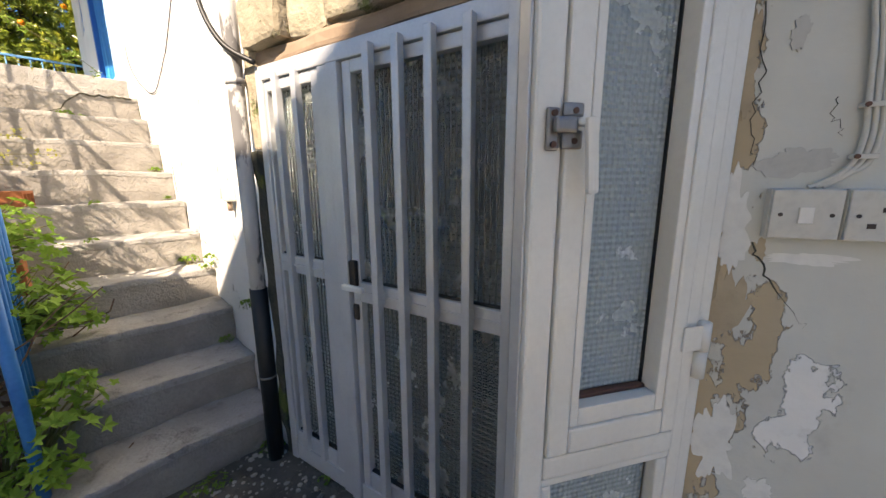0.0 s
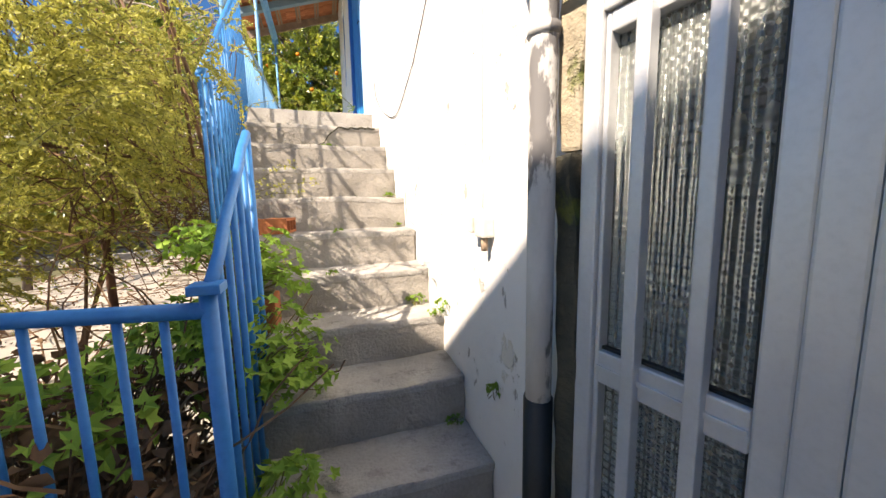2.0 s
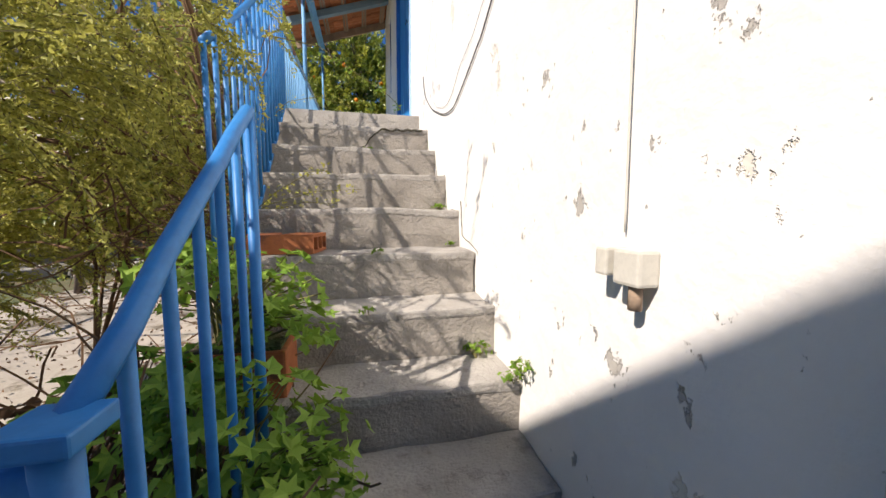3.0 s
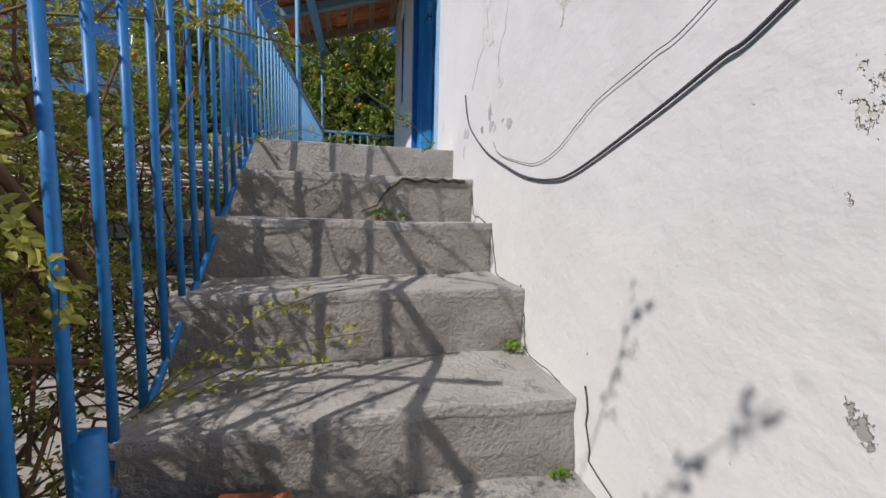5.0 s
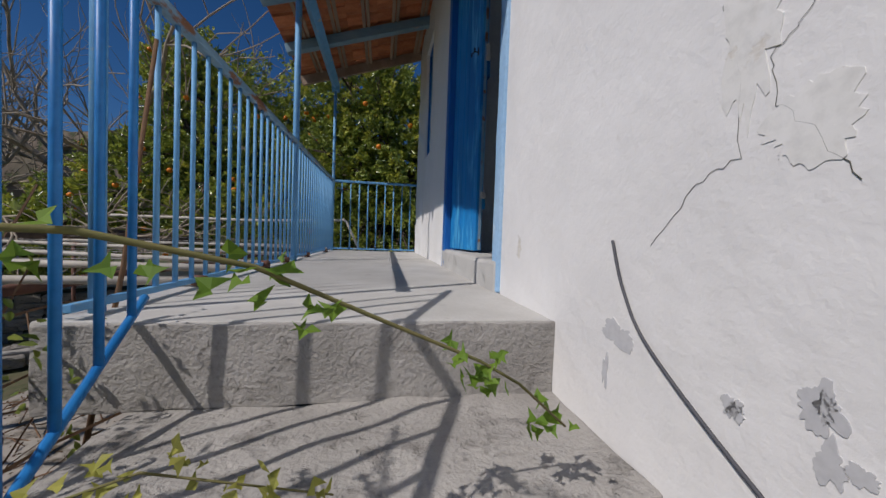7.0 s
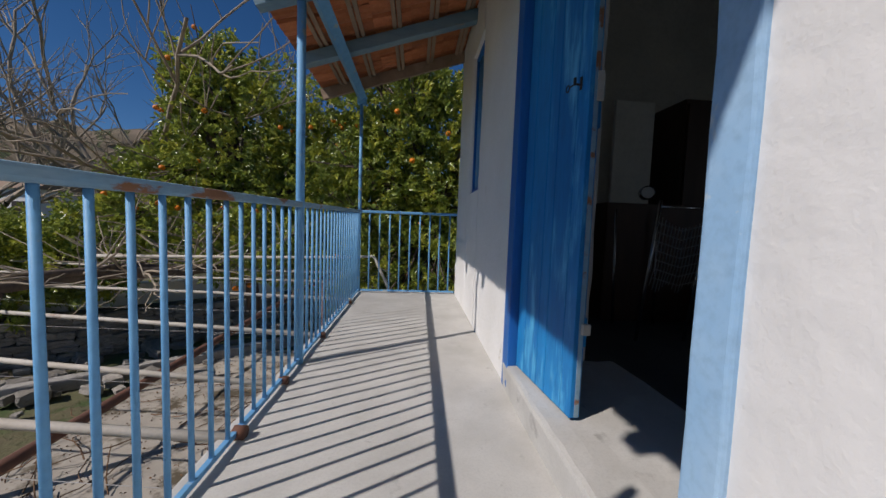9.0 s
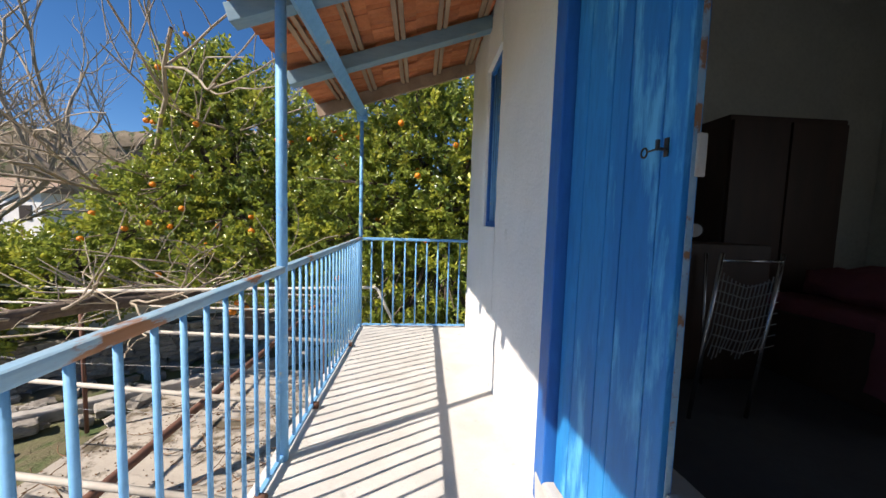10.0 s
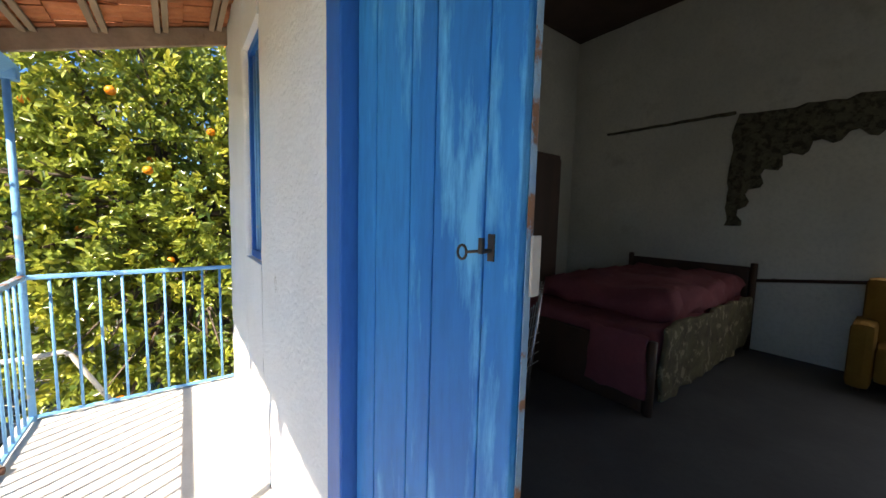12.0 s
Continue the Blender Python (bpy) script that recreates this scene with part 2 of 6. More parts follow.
WEED = leaf_shade("fresh_weed_leaf", (0.08, 0.17, 0.02), (0.18, 0.29, 0.035), (0.30, 0.44, 0.05), 0.6, 0.3)
ORANGE = surface("orange_peel", (0.80, 0.27, 0.015), (0.72, 0.20, 0.01), 0.45, scale=3, grain=90, bump=0.25, depth=0.001, grain_mix=0.1)
REDCLOTH = surface("dull_red_bedspread", (0.26, 0.075, 0.085), (0.20, 0.055, 0.065), 0.95, scale=4, grain=40, bump=0.4, depth=0.01)
FLORAL = surface("brown_green_patterned_cloth", (0.17, 0.15, 0.08), (0.10, 0.08, 0.05), 0.95, scale=9, grain=30, spots=(0.30, 0.25, 0.16), spot_at=(0.55, 0.6), spot_scale=12, bump=0.3, depth=0.004)
MUSTARD = surface("mustard_upholstery", (0.36, 0.19, 0.035), (0.28, 0.14, 0.025), 0.95, scale=4, grain=60, bump=0.3, depth=0.004)
DARKWOOD = surface("dark_stained_wood", (0.055, 0.03, 0.02), (0.085, 0.045, 0.03), 0.5, scale=5, grain=40, bump=0.2, depth=0.002, stretch=(1, 1, 0.2))
CHROME, _t, _b = shade("dull_chrome", 0.25, 1.0)
_b.inputs["Base Color"].default_value = (0.55, 0.55, 0.56, 1)
relief(_t, _b, [(noise_node(_t, 40), 0.05, 0.002)])
NET = surface("grey_string_net", (0.35, 0.34, 0.32), (0.28, 0.27, 0.26), 0.9, scale=8, grain=60, bump=0.2, depth=0.001)


def reeded_glass(name="reeded_glass", colour=(0.80, 0.86, 0.84, 1), clear=0.92):
    m, t, b = shade(name, 0.12, 0.0, 0.5)
    b.inputs["Base Color"].default_value = colour
    b.inputs["Transmission Weight"].default_value, b.inputs["IOR"].default_value = clear, 1.45
    co, layers = t.nodes.new("ShaderNodeTexCoord"), []
    for axis, scale, strength in (("X", 62.0, 0.6), ("Y", 62.0, 0.5)):
        w = t.nodes.new("ShaderNodeTexWave")
        w.bands_direction = axis
        w.inputs["Scale"].default_value = scale / 3.14
        w.inputs["Distortion"].default_value = 0.6
        w.inputs["Detail"].default_value = 1.0
        t.links.new(co.outputs["UV"], w.inputs["Vector"])
        layers.append((w.outputs["Fac"], strength, 0.004))
    relief(t, b, layers)
    dirt = ramp(t, noise_node(t, 9, 6), 0.55, 0.75)
    r = t.nodes.new("ShaderNodeMapRange")
    r.inputs["To Min"].default_value, r.inputs["To Max"].default_value = 0.14, 0.6
    t.links.new(dirt, r.inputs["Value"])
    t.links.new(r.outputs[0], b.inputs["Roughness"])
    return m


GLASS = reeded_glass()
# paler, less clear copy: the brightness in the leaf's panes put into colour
LITGLASS = reeded_glass("pale_lit_reeded_glass", (0.55, 0.62, 0.62, 1), 0.30)



# ---- building helpers ----
def mesh_of(name, bm, material, smooth=False):
    me = bpy.data.meshes.new(name)
    bm.to_mesh(me)
    bm.free()
    me.materials.append(material)
    if smooth:
        me.polygons.foreach_set("use_smooth", [True] * len(me.polygons))
    return me


def part(name, bm, material, parent=None, label="", smooth=False):
    ob = new(name, mesh_of(name, bm, material, smooth))
    ob.parent = parent
    if parent and parent.type == "EMPTY":
        ob.matrix_parent_inverse = parent.matrix_basis.inverted()
    if label:
        ob["label"] = label
    return ob


def thing(name, at=(0, 0, 0), label="", category="", group="", kind=""):
    ob = new(name)
    ob.location = at
    ob.empty_display_size = 0.1
    bpy.context.view_layer.update()
    return tagged(ob, label, category, group, kind)


def block(x0, x1, y0, y1, z0, z1, bevel=0.0, bm=None, m=None):
    bm = bm or bmesh.new()
    mm = Matrix.Translation(((x0 + x1) / 2, (y0 + y1) / 2, (z0 + z1) / 2)) @ Matrix.Diagonal((x1 - x0, y1 - y0, z1 - z0, 1))
    vs = bmesh.ops.create_cube(bm, size=1, matrix=(m @ mm) if m else mm)["verts"]
    if bevel:
        es = list({e for v in vs for e in v.link_edges})
        bmesh.ops.bevel(bm, geom=es, offset=bevel, segments=2, affect="EDGES", profile=0.6)
    return bm


def tube(pts, r, n=8, bm=None, r_end=None, cap=True):
    """A round bar along a line of points."""
    bm = bm or bmesh.new()
    pts = [Vector(p) for p in pts]
    rings, last = [], None
    for i, p in enumerate(pts):
        d = (pts[min(i + 1, len(pts) - 1)] - pts[max(i - 1, 0)]).normalized()
        a = last if last is not None else (Vector((0, 0, 1)) if abs(d.z) < 0.9 else Vector((1, 0, 0)))
        u = (a - d * a.dot(d)).normalized()
        last, v = u, d.cross(u)
        rr = r if r_end is None else r + (r_end - r) * i / max(1, len(pts) - 1)
        rings.append([bm.verts.new(p + rr * (math.cos(2 * math.pi * k / n) * u + math.sin(2 * math.pi * k / n) * v)) for k in range(n)])
    for a, b in zip(rings, rings[1:]):
        for k in range(n):
            bm.faces.new((a[k], a[(k + 1) % n], b[(k + 1) % n], b[k]))
    if cap:
        bm.faces.new(rings[0][::-1])
        bm.faces.new(rings[-1])
    return bm


def rough_block(x0, x1, y0, y1, z0, z1, step=0.05, amount=0.006, seed=0.0, bevel=0.012, worn=2.5):
    """A cast or hewn block: rounded edges, uneven faces."""
    bm = block(x0, x1, y0, y1, z0, z1, bevel)
    for axis, (lo, hi) in enumerate(((x0, x1), (y0, y1), (z0, z1))):
        n = min(40, int((hi - lo) / step))
        for i in range(1, n):
            co, no = [0, 0, 0], [0, 0, 0]
            co[axis], no[axis] = lo + (hi - lo) * i / n, 1
            bmesh.ops.bisect_plane(bm, geom=bm.verts[:] + bm.edges[:] + bm.faces[:], plane_co=co, plane_no=no)
    for v in bm.verts:
        s = Vector((seed, seed * 1.7, 0))
        v.co += amount * noise.noise_vector(v.co * 9 + s) + amount * worn * 0.4 * noise.noise_vector(v.co * 2.5 + s)
    return bm


def cloud(name, base, direction, up_spread, per, length, width, material, parent=None, seed=1, droop=0.0, label="", fold=0.25, smooth_jit=0.3):
    """Leaves round shoots: at each base point, per leaves that spread out from the shoot's direction."""
    rng = np.random.default_rng(seed)
    base, direction = np.repeat(np.asarray(base), per, 0), np.repeat(np.asarray(direction), per, 0)
    n = len(base)
    d = direction + rng.normal(0, up_spread, (n, 3))
    d[:, 2] -= droop
    d /= np.linalg.norm(d, axis=1)[:, None]
    a = rng.normal(0, 1, (n, 3))
    a[:, 2] *= 0.4
    s = np.cross(d, a)
    s /= np.linalg.norm(s, axis=1)[:, None]
    nrm = np.cross(s, d)
    nrm *= np.sign(nrm[:, 2:3] + 1e-6)
    l = length * rng.uniform(0.6, 1.25, (n, 1))
    w = width * rng.uniform(0.7, 1.2, (n, 1))
    p = base + direction * rng.uniform(-smooth_jit, smooth_jit, (n, 1)) * length * 3 + rng.normal(0, length * 0.25, (n, 3))
    rows = np.stack([p, p + d * l * 0.35 + s * w * 0.5 + nrm * w * fold, p + d * l * 0.75 + s * w * 0.36 + nrm * w * fold * 0.6 - nrm * l * 0.04,
                     p + d * l - nrm * l * 0.12, p + d * l * 0.75 - s * w * 0.36 + nrm * w * fold * 0.6 - nrm * l * 0.04, p + d * l * 0.35 - s * w * 0.5 + nrm * w * fold], 1)
    i = np.arange(n)[:, None] * 6
    faces = np.concatenate([i + [0, 1, 2, 3], i + [0, 3, 4, 5]], 1).reshape(-1)
    me = bpy.data.meshes.new(name)
    me.vertices.add(n * 6)
    me.vertices.foreach_set("co", rows.reshape(-1))
    me.loops.add(len(faces))
    me.loops.foreach_set("vertex_index", faces)
    me.polygons.add(n * 2)
    me.polygons.foreach_set("loop_start", np.arange(n * 2) * 4)
    me.update(calc_edges=True)
    me.materials.append(material)
    ob = new(name, me)
    ob.parent = parent
    if label:
        ob["label"] = label
    return ob


def setting(name, bm, material, label="", category="", smooth=False):
    return tagged(part(name, bm, material, None, "", smooth), label, category, "", "structure")


GROUND = -1.98


# ---- ground, yard, terrace walls ----
def grid_sheet(x0, x1, y0, y1, nx, ny, height):
    bm = bmesh.new()
    vs = [[bm.verts.new((x0 + (x1 - x0) * i / nx, y0 + (y1 - y0) * j / ny, 0)) for j in range(ny + 1)] for i in range(nx + 1)]
    for i in range(nx):
        for j in range(ny):
            bm.faces.new((vs[i][j], vs[i + 1][j], vs[i + 1][j + 1], vs[i][j + 1]))
    for v in bm.verts:
        v.co.z = height(v.co.x, v.co.y)
    return bm


bm = bmesh.new()
for a in range(72):
    for k, r in enumerate((0.0, 12, 30, 60, 120, 250, 600, 1500)):
        h = GROUND - 0.06 + (0 if r < 20 else min(26, max(0, (r - 20) * 0.035)) * (0.4 + 0.9 * noise.noise(Vector((math.cos(a * math.pi / 36) * 2, math.sin(a * math.pi / 36) * 2, r * 0.01)))))
        bm.verts.new((-2 + r * math.cos(a * math.pi / 36), 2 + r * math.sin(a * math.pi / 36), h))
bm.verts.ensure_lookup_table()
for a in range(72):
    b = (a + 1) % 72
    for k in range(7):
        if k:
            bm.faces.new((bm.verts[a * 8 + k], bm.verts[a * 8 + k + 1], bm.verts[b * 8 + k + 1], bm.verts[b * 8 + k]))
        else:
            bm.faces.new((bm.verts[a * 8], bm.verts[a * 8 + 1], bm.verts[b * 8 + 1]))
bmesh.ops.remove_doubles(bm, verts=bm.verts[:], dist=0.001)
setting("ground", bm, SOIL, "brown and green earth round the yard", "ground", True)
setting("pavement", grid_sheet(-5.0, 0.3, -13, 7.6, 40, 80, lambda x, y: GROUND + 0.012 * noise.noise(Vector((x, y, 0)))), YARD,
        "pale concrete yard with dark patches and dry leaves", "pavement", True)

# ---- stairs: eleven cast steps beside the white wall ----
STEP_Z = [-0.20, -0.395, -0.59, -0.78, -0.96, -1.13, -1.30, -1.46, -1.63, -1.80]
STEP_Y = [-0.40, -0.67, -0.97, -1.27, -1.54, -1.77, -1.99, -2.23, -2.47, -2.70]
STEP_L = [-1.02, -1.00, -0.97, -0.95, -0.95, -0.92, -0.86, -0.80, -0.75, -0.72]
stairs = thing("stairs", (-0.5, -2.7, GROUND), "worn grey concrete stairs against the white wall", "stairs", "", "structure")
back = 0.0
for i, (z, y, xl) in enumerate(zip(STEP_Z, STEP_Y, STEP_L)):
    # riser takes the shade-darkened concrete, tread the plain one
    st = part("step", rough_block(xl, 0.0, y, back + 0.002, GROUND - 0.05 if i > 6 else z - 0.6, z - 0.020, 0.045, 0.011, i * 3.1, 0.010), RISER, stairs, "weathered concrete riser, coloured darker for its shade")
    part("tread", rough_block(xl, 0.0, y - 0.003, back + 0.002, z - 0.034, z, 0.040, 0.008, i * 3.1, 0.009), CONCRETE, st, "concrete tread, lighter than the shade-toned riser")
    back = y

GRAVEL = surface("dark_gravelly_earth", (0.13, 0.115, 0.095), (0.08, 0.07, 0.055), 0.97, scale=7, grain=60, spots=(0.34, 0.32, 0.28), spot_at=(0.60, 0.66), spot_scale=45, bump=1.0, depth=0.02)
setting("gravel_strip", grid_sheet(-1.35, 0.30, -4.9, -2.66, 60, 80, lambda x, y: GROUND + 0.022 + 0.012 * noise.noise(Vector((x * 6, y * 6, 3))) + 0.006 * noise.noise(Vector((x * 30, y * 30, 7)))), GRAVEL,
        "dark earth and gravel at the foot of the stairs", "ground", True)
rp = random.Random(41)
debris = tagged(new("gravel"), "small pale stones and plaster crumbs on the ground", "gravel", "", "stuff")
bm = bmesh.new()
for k in range(260):
    q, r = Vector((rp.uniform(-0.75, 0.0), rp.uniform(-3.3, -2.72), GROUND + 0.028)), rp.uniform(0.004, 0.013)
    bmesh.ops.create_icosphere(bm, subdivisions=1, radius=r, matrix=Matrix.Translation(q) @ Matrix.Diagonal((1, rp.uniform(0.6, 1.2), 0.6, 1)))
for v in bm.verts:
    v.co += 0.003 * noise.noise_vector(v.co * 60)
part("stones", bm, STONE, debris)

# balcony slab
setting("balcony_slab", rough_block(-1.22, 0.0, 0.0, 4.26, -0.205, 0.0, 0.11, 0.004, 5.0, 0.010), SLAB, "pale concrete balcony slab along the house", "balcony")
setting("slab_front", rough_block(-1.21, -0.002, -0.014, -0.001, -0.203, -0.006, 0.04, 0.006, 15.0, 0.003), CONCRETE, "rough grey concrete edge of the balcony slab", "slab edge")
setting("slab_support", block(-0.98, -0.02, 0.04, 0.5, GROUND - 0.05, -0.207), CONCRETE, "grey concrete under the head of the stairs", "support")


# ---- house walls ----
def wall_paint():
    m, t, b = shade("white_wall_paint", 0.9, 0.0, 0.3)
    co, sp = t.nodes.new("ShaderNodeTexCoord"), t.nodes.new("ShaderNodeSeparateXYZ")
    t.links.new(co.outputs["Object"], sp.inputs[0])
    old = ramp(t, sp.outputs["Y"], -0.9, -2.2)
    broad, fine = noise_node(t, 2.4, 6), noise_node(t, 60, 4)
    c = blend(t, ramp(t, broad, 0.35, 0.65), (0.80, 0.79, 0.77), (0.73, 0.72, 0.70))
    def spots(scale, lo, hi, shift):
        a = t.nodes.new("ShaderNodeMath")
        a.operation = "MULTIPLY_ADD"
        t.links.new(old, a.inputs[0])
        a.inputs[1].default_value = shift
        t.links.new(noise_node(t, scale, 8, (1, 1, 0.7), 0.68), a.inputs[2])
        return ramp(t, a.outputs[0], lo, hi)
    s1, s2 = spots(3.0, 0.655, 0.665, 0.03), spots(14.0, 0.70, 0.72, 0.075)
    c = blend(t, s1, c, (0.68, 0.65, 0.58))
    c = blend(t, s2, c, (0.42, 0.40, 0.37))
    t.links.new(c, b.inputs["Base Color"])
    relief(t, b, [(fine, 0.12, 0.003), (noise_node(t, 11, 7), 0.5, 0.009), (broad, 0.4, 0.03), (s1, 0.8, -0.004), (s2, 0.9, -0.006)])
    return m


WALLPAINT = wall_paint()
TOP = 4.0
setting("wall_stairs", rough_block(0.0, 0.45, -2.84, 0.47, GROUND - 0.06, TOP, 0.12, 0.0012, 2.0, 0.02), WALLPAINT, "white limewashed wall beside the stairs, flaking and cracked", "wall", True)
setting("wall_over_door", block(0.0, 0.45, 0.47, 1.76, 2.27, TOP), LIME, "white wall over the door", "wall")
setting("wall_under_door", rough_block(-0.015, 0.6, 0.47, 1.76, -0.15, 0.13, 0.08, 0.008, 7.0, 0.02), SLAB, "worn concrete door step", "door step")
setting("wall_pier", rough_block(0.0, 0.45, 1.76, 2.84, -0.15, TOP, 0.12, 0.008, 3.0, 0.02), LIME, "white limewashed wall between door and window", "wall", True)
setting("wall_under_window", block(0.0, 0.45, 2.84, 3.34, -0.15, 1.13), LIME, "white wall under the window", "wall")
setting("wall_over_window", block(0.0, 0.45, 2.84, 3.34, 2.39, TOP), LIME, "white wall over the window", "wall")
setting("wall_corner", rough_block(0.0, 0.45, 3.34, 4.18, -0.15, TOP, 0.12, 0.010, 9.0, 0.03), LIME, "white limewashed corner of the house", "wall", True)
setting("wall_base", block(0.0, 0.45, 0.47, 4.18, GROUND - 0.06, -0.15), OLDWALL, "white plastered wall under the balcony", "wall")
BX = 4.46      # inner face of the back wall
setting("wall_north", block(0.45, BX + 0.3, 3.98, 4.18, GROUND, TOP), INNER, "plastered end wall of the room", "wall")
setting("wall_back", rough_block(BX, BX + 0.3, 0.45, 3.98, -0.2, TOP, 0.2, 0.012, 5, 0.01), INNER, "dim uneven plastered back wall of the room", "wall", True)
setting("wall_back_end", block(BX, BX + 0.3, -1.2, -0.8, -0.2, TOP), INNER, "plastered end of the back wall", "wall")
# opening added in the unseen part of the back wall to let light in
setting("wall_back_sill", block(BX, BX + 0.3, -0.8, 0.45, -0.2, 0.5), INNER, "plastered wall under the added unseen back opening", "wall")
setting("wall_back_lintel", block(BX, BX + 0.3, -0.8, 0.45, 2.9, TOP), INNER, "plastered wall over the added unseen back opening", "wall")
setting("wall_south", block(0.45, BX, -1.2, -0.9, -0.2, TOP), INNER, "plastered partition wall of the room", "wall")
setting("floor", block(0.45, BX, -0.9, 3.98, -0.1, 0.11), surface("dark_worn_screed", (0.10, 0.099, 0.097), (0.07, 0.07, 0.072), 0.7, scale=2, grain=40), "dark worn cement floor of the room", "floor")
setting("ceiling", block(0.0, BX + 0.3, -2.84, 4.18, TOP, TOP + 0.12), DARKWOOD, "dark wooden ceiling of the room", "ceiling")

# ---- balcony roof ----
SL = 0.33
def roof_z(x):
    return 2.80 + SL * x


roof = thing("porch_roof", (0, 2, 2.8), "lean-to roof of terracotta tiles on faded blue rafters", "roof", "", "structure")
slope = math.atan(SL)
for y in (0.0, 0.78, 1.58, 2.40, 3.25):
    m = Matrix.Translation((0.0, y, roof_z(0) - 0.075)) @ Matrix.Rotation(-slope, 4, "Y")
    part("rafter", block(-1.64, 0.02, -0.045, 0.045, -0.055, 0.045, 0.006, None, m), BLUEWOOD, roof, "faded blue rafter")
m = Matrix.Translation((0.0, 4.07, roof_z(0) - 0.05)) @ Matrix.Rotation(-slope, 4, "Y")
part("bargeboard", block(-1.66, 0.02, -0.02, 0.02, -0.07, 0.05, 0.004, None, m), OLDWOOD, roof, "bare grey wooden bargeboard")
for k in range(5):
    x = -0.10 - k * 0.315
    for o in (0.0, 0.045):
        part("batten", block(x - 0.017 + o, x + 0.017 + o, -0.15, 4.18, roof_z(x + o) - 0.028 + 0.01 * math.sin(k * 5), roof_z(x + o) - 0.006, 0.003), OLDWOOD, roof, "split grey wooden batten")
bm = tube([(-1.15, -0.1, 2.235), (-1.15, 2.0, 2.245), (-1.15, 4.22, 2.255)], 0.055, 4)
part("beam", bm, BLUE, roof, "blue painted beam on the posts")
bm = bmesh.new()
prof = [(-0.118, 0.000), (-0.10, 0.022), (-0.06, 0.006), (-0.02, 0.004), (0.0, 0.018), (0.02, 0.004), (0.06, 0.006), (0.10, 0.022), (0.118, 0.004)]
rows = [[[bm.verts.new((x, y, z + t)) for (y, z) in prof] for x in (-0.19, 0.19)] for t in (0.0, 0.016)]
for t, (a, b) in enumerate(rows):
    for k in range(len(prof) - 1):
        f = (a[k], b[k], b[k + 1], a[k + 1])
        bm.faces.new(f if t else f[::-1])
lo, hi = rows
for e in (0, 1):
    for k in range(len(prof) - 1):
        bm.faces.new((lo[e][k], lo[e][k + 1], hi[e][k + 1], hi[e][k]))
tile_mesh = mesh_of("tile", bm, TILE)
rt = random.Random(4)
for r in range(5):
    for c in range(19):
        x = -0.02 - r * 0.315
        o = new("tile", tile_mesh)
        o.parent = roof
        o.matrix_parent_inverse = roof.matrix_basis.inverted()
        o.matrix_basis = Matrix.Translation((x - 0.12, -0.07 + c * 0.232 + rt.uniform(-0.006, 0.006), roof_z(x - 0.12) + 0.012 + rt.uniform(-0.004, 0.004))) @ Matrix.Rotation(-slope + 0.05, 4, "Y") @ Matrix.Rotation(rt.uniform(-0.02, 0.02), 4, "Z")

# ---- lower corner: glazed cellar front and the plastered wall that turns towards the walker ----
G0, G1 = Vector((0.018, -2.86, 0)), Vector((0.226, -3.98, 0))
U = Vector((0.848, -0.530, 0)).normalized()
def along(origin, d):
    """A frame with x along d, z up, y into the house."""
    d = d.normalized()
    return Matrix((( d.x, -d.y, 0, origin.x), (d.y, d.x, 0, origin.y), (0, 0, 1, 0), (0, 0, 0, 1)))


FR = along(G0, G1 - G0)           # x runs from the pipe to the corner; -y... faces the walker side chosen below
K = 0.53                          # the open leaf and the switch wall stand close to the walker
PIVOT = Vector((-0.508, -4.175, -0.837))
FC = Matrix.Translation(PIVOT) @ Matrix.Scale(K, 4) @ Matrix.Translation(-PIVOT) @ along(Vector((0.182, -3.736, 0)), U)


FS = along(Vector((0.121, -4.107, 0)), Vector((math.cos(radians(-68)), math.sin(radians(-68)), 0)))     # the switch wall turns away beside the leaf


def lz(z):
    """A height in the world, in the frame of the open leaf."""
    return (z - PIVOT.z) / K + PIVOT.z


GW = (G1 - G0).length
DOORTOP, DOORBOT = -0.47, -1.90


setting("wall_over_cellar", rough_block(0, GW + 0.06, 0.03, 0.33, DOORTOP + 0.16, TOP, 0.12, 0.010, 4.0, 0.02), OLDWALL, "weathered white wall over the cellar door", "wall", True).matrix_world = FR
setting("wall_switch", rough_block(-0.005, 2.6, 0.0, 0.25, GROUND - 0.05, TOP, 0.10, 0.004, 6.0, 0.008), PEEL, "plaster wall with peeling white paint and cracks", "wall", True).matrix_world = FS
setting("cellar_floor", block(0.1, 2.6, -4.6, -1.5, GROUND - 0.06, GROUND + 0.02), CONCRETE, "dusty cellar floor", "floor")
setting("cellar_wall", block(2.3, 2.5, -5.9, -1.5, GROUND, TOP), CONCRETE, "dim cellar wall", "wall")
setting("cellar_wall_side", block(0.45, 2.3, -1.9, -1.7, GROUND, TOP), CONCRETE, "dim cellar side wall", "wall")
setting("cellar_ceiling", block(0.46, 2.3, -5.0, -1.9, 0.45, 0.55), CONCRETE, "cellar ceiling", "ceiling")

# added unseen block behind the walker; its sloping edge shades the stair foot
nb = thing("unseen_shade_block", (-4.2, -6.5, GROUND), "unseen white plastered block added to shade the stair foot", "house", "", "structure")
bm = bmesh.new()
prof = [(-3.12, GROUND), (-3.12, 1.25), (-3.6, 1.645), (-7.0, 4.44), (-7.0, GROUND)]
a = [bm.verts.new((-2.6, y, z)) for y, z in prof]
b = [bm.verts.new((-3.6, y, z)) for y, z in prof]
bm.faces.new(a), bm.faces.new(b[::-1])
for i in range(len(prof)):
    j = (i + 1) % len(prof)
    bm.faces.new((a[i], b[i], b[j], a[j]))
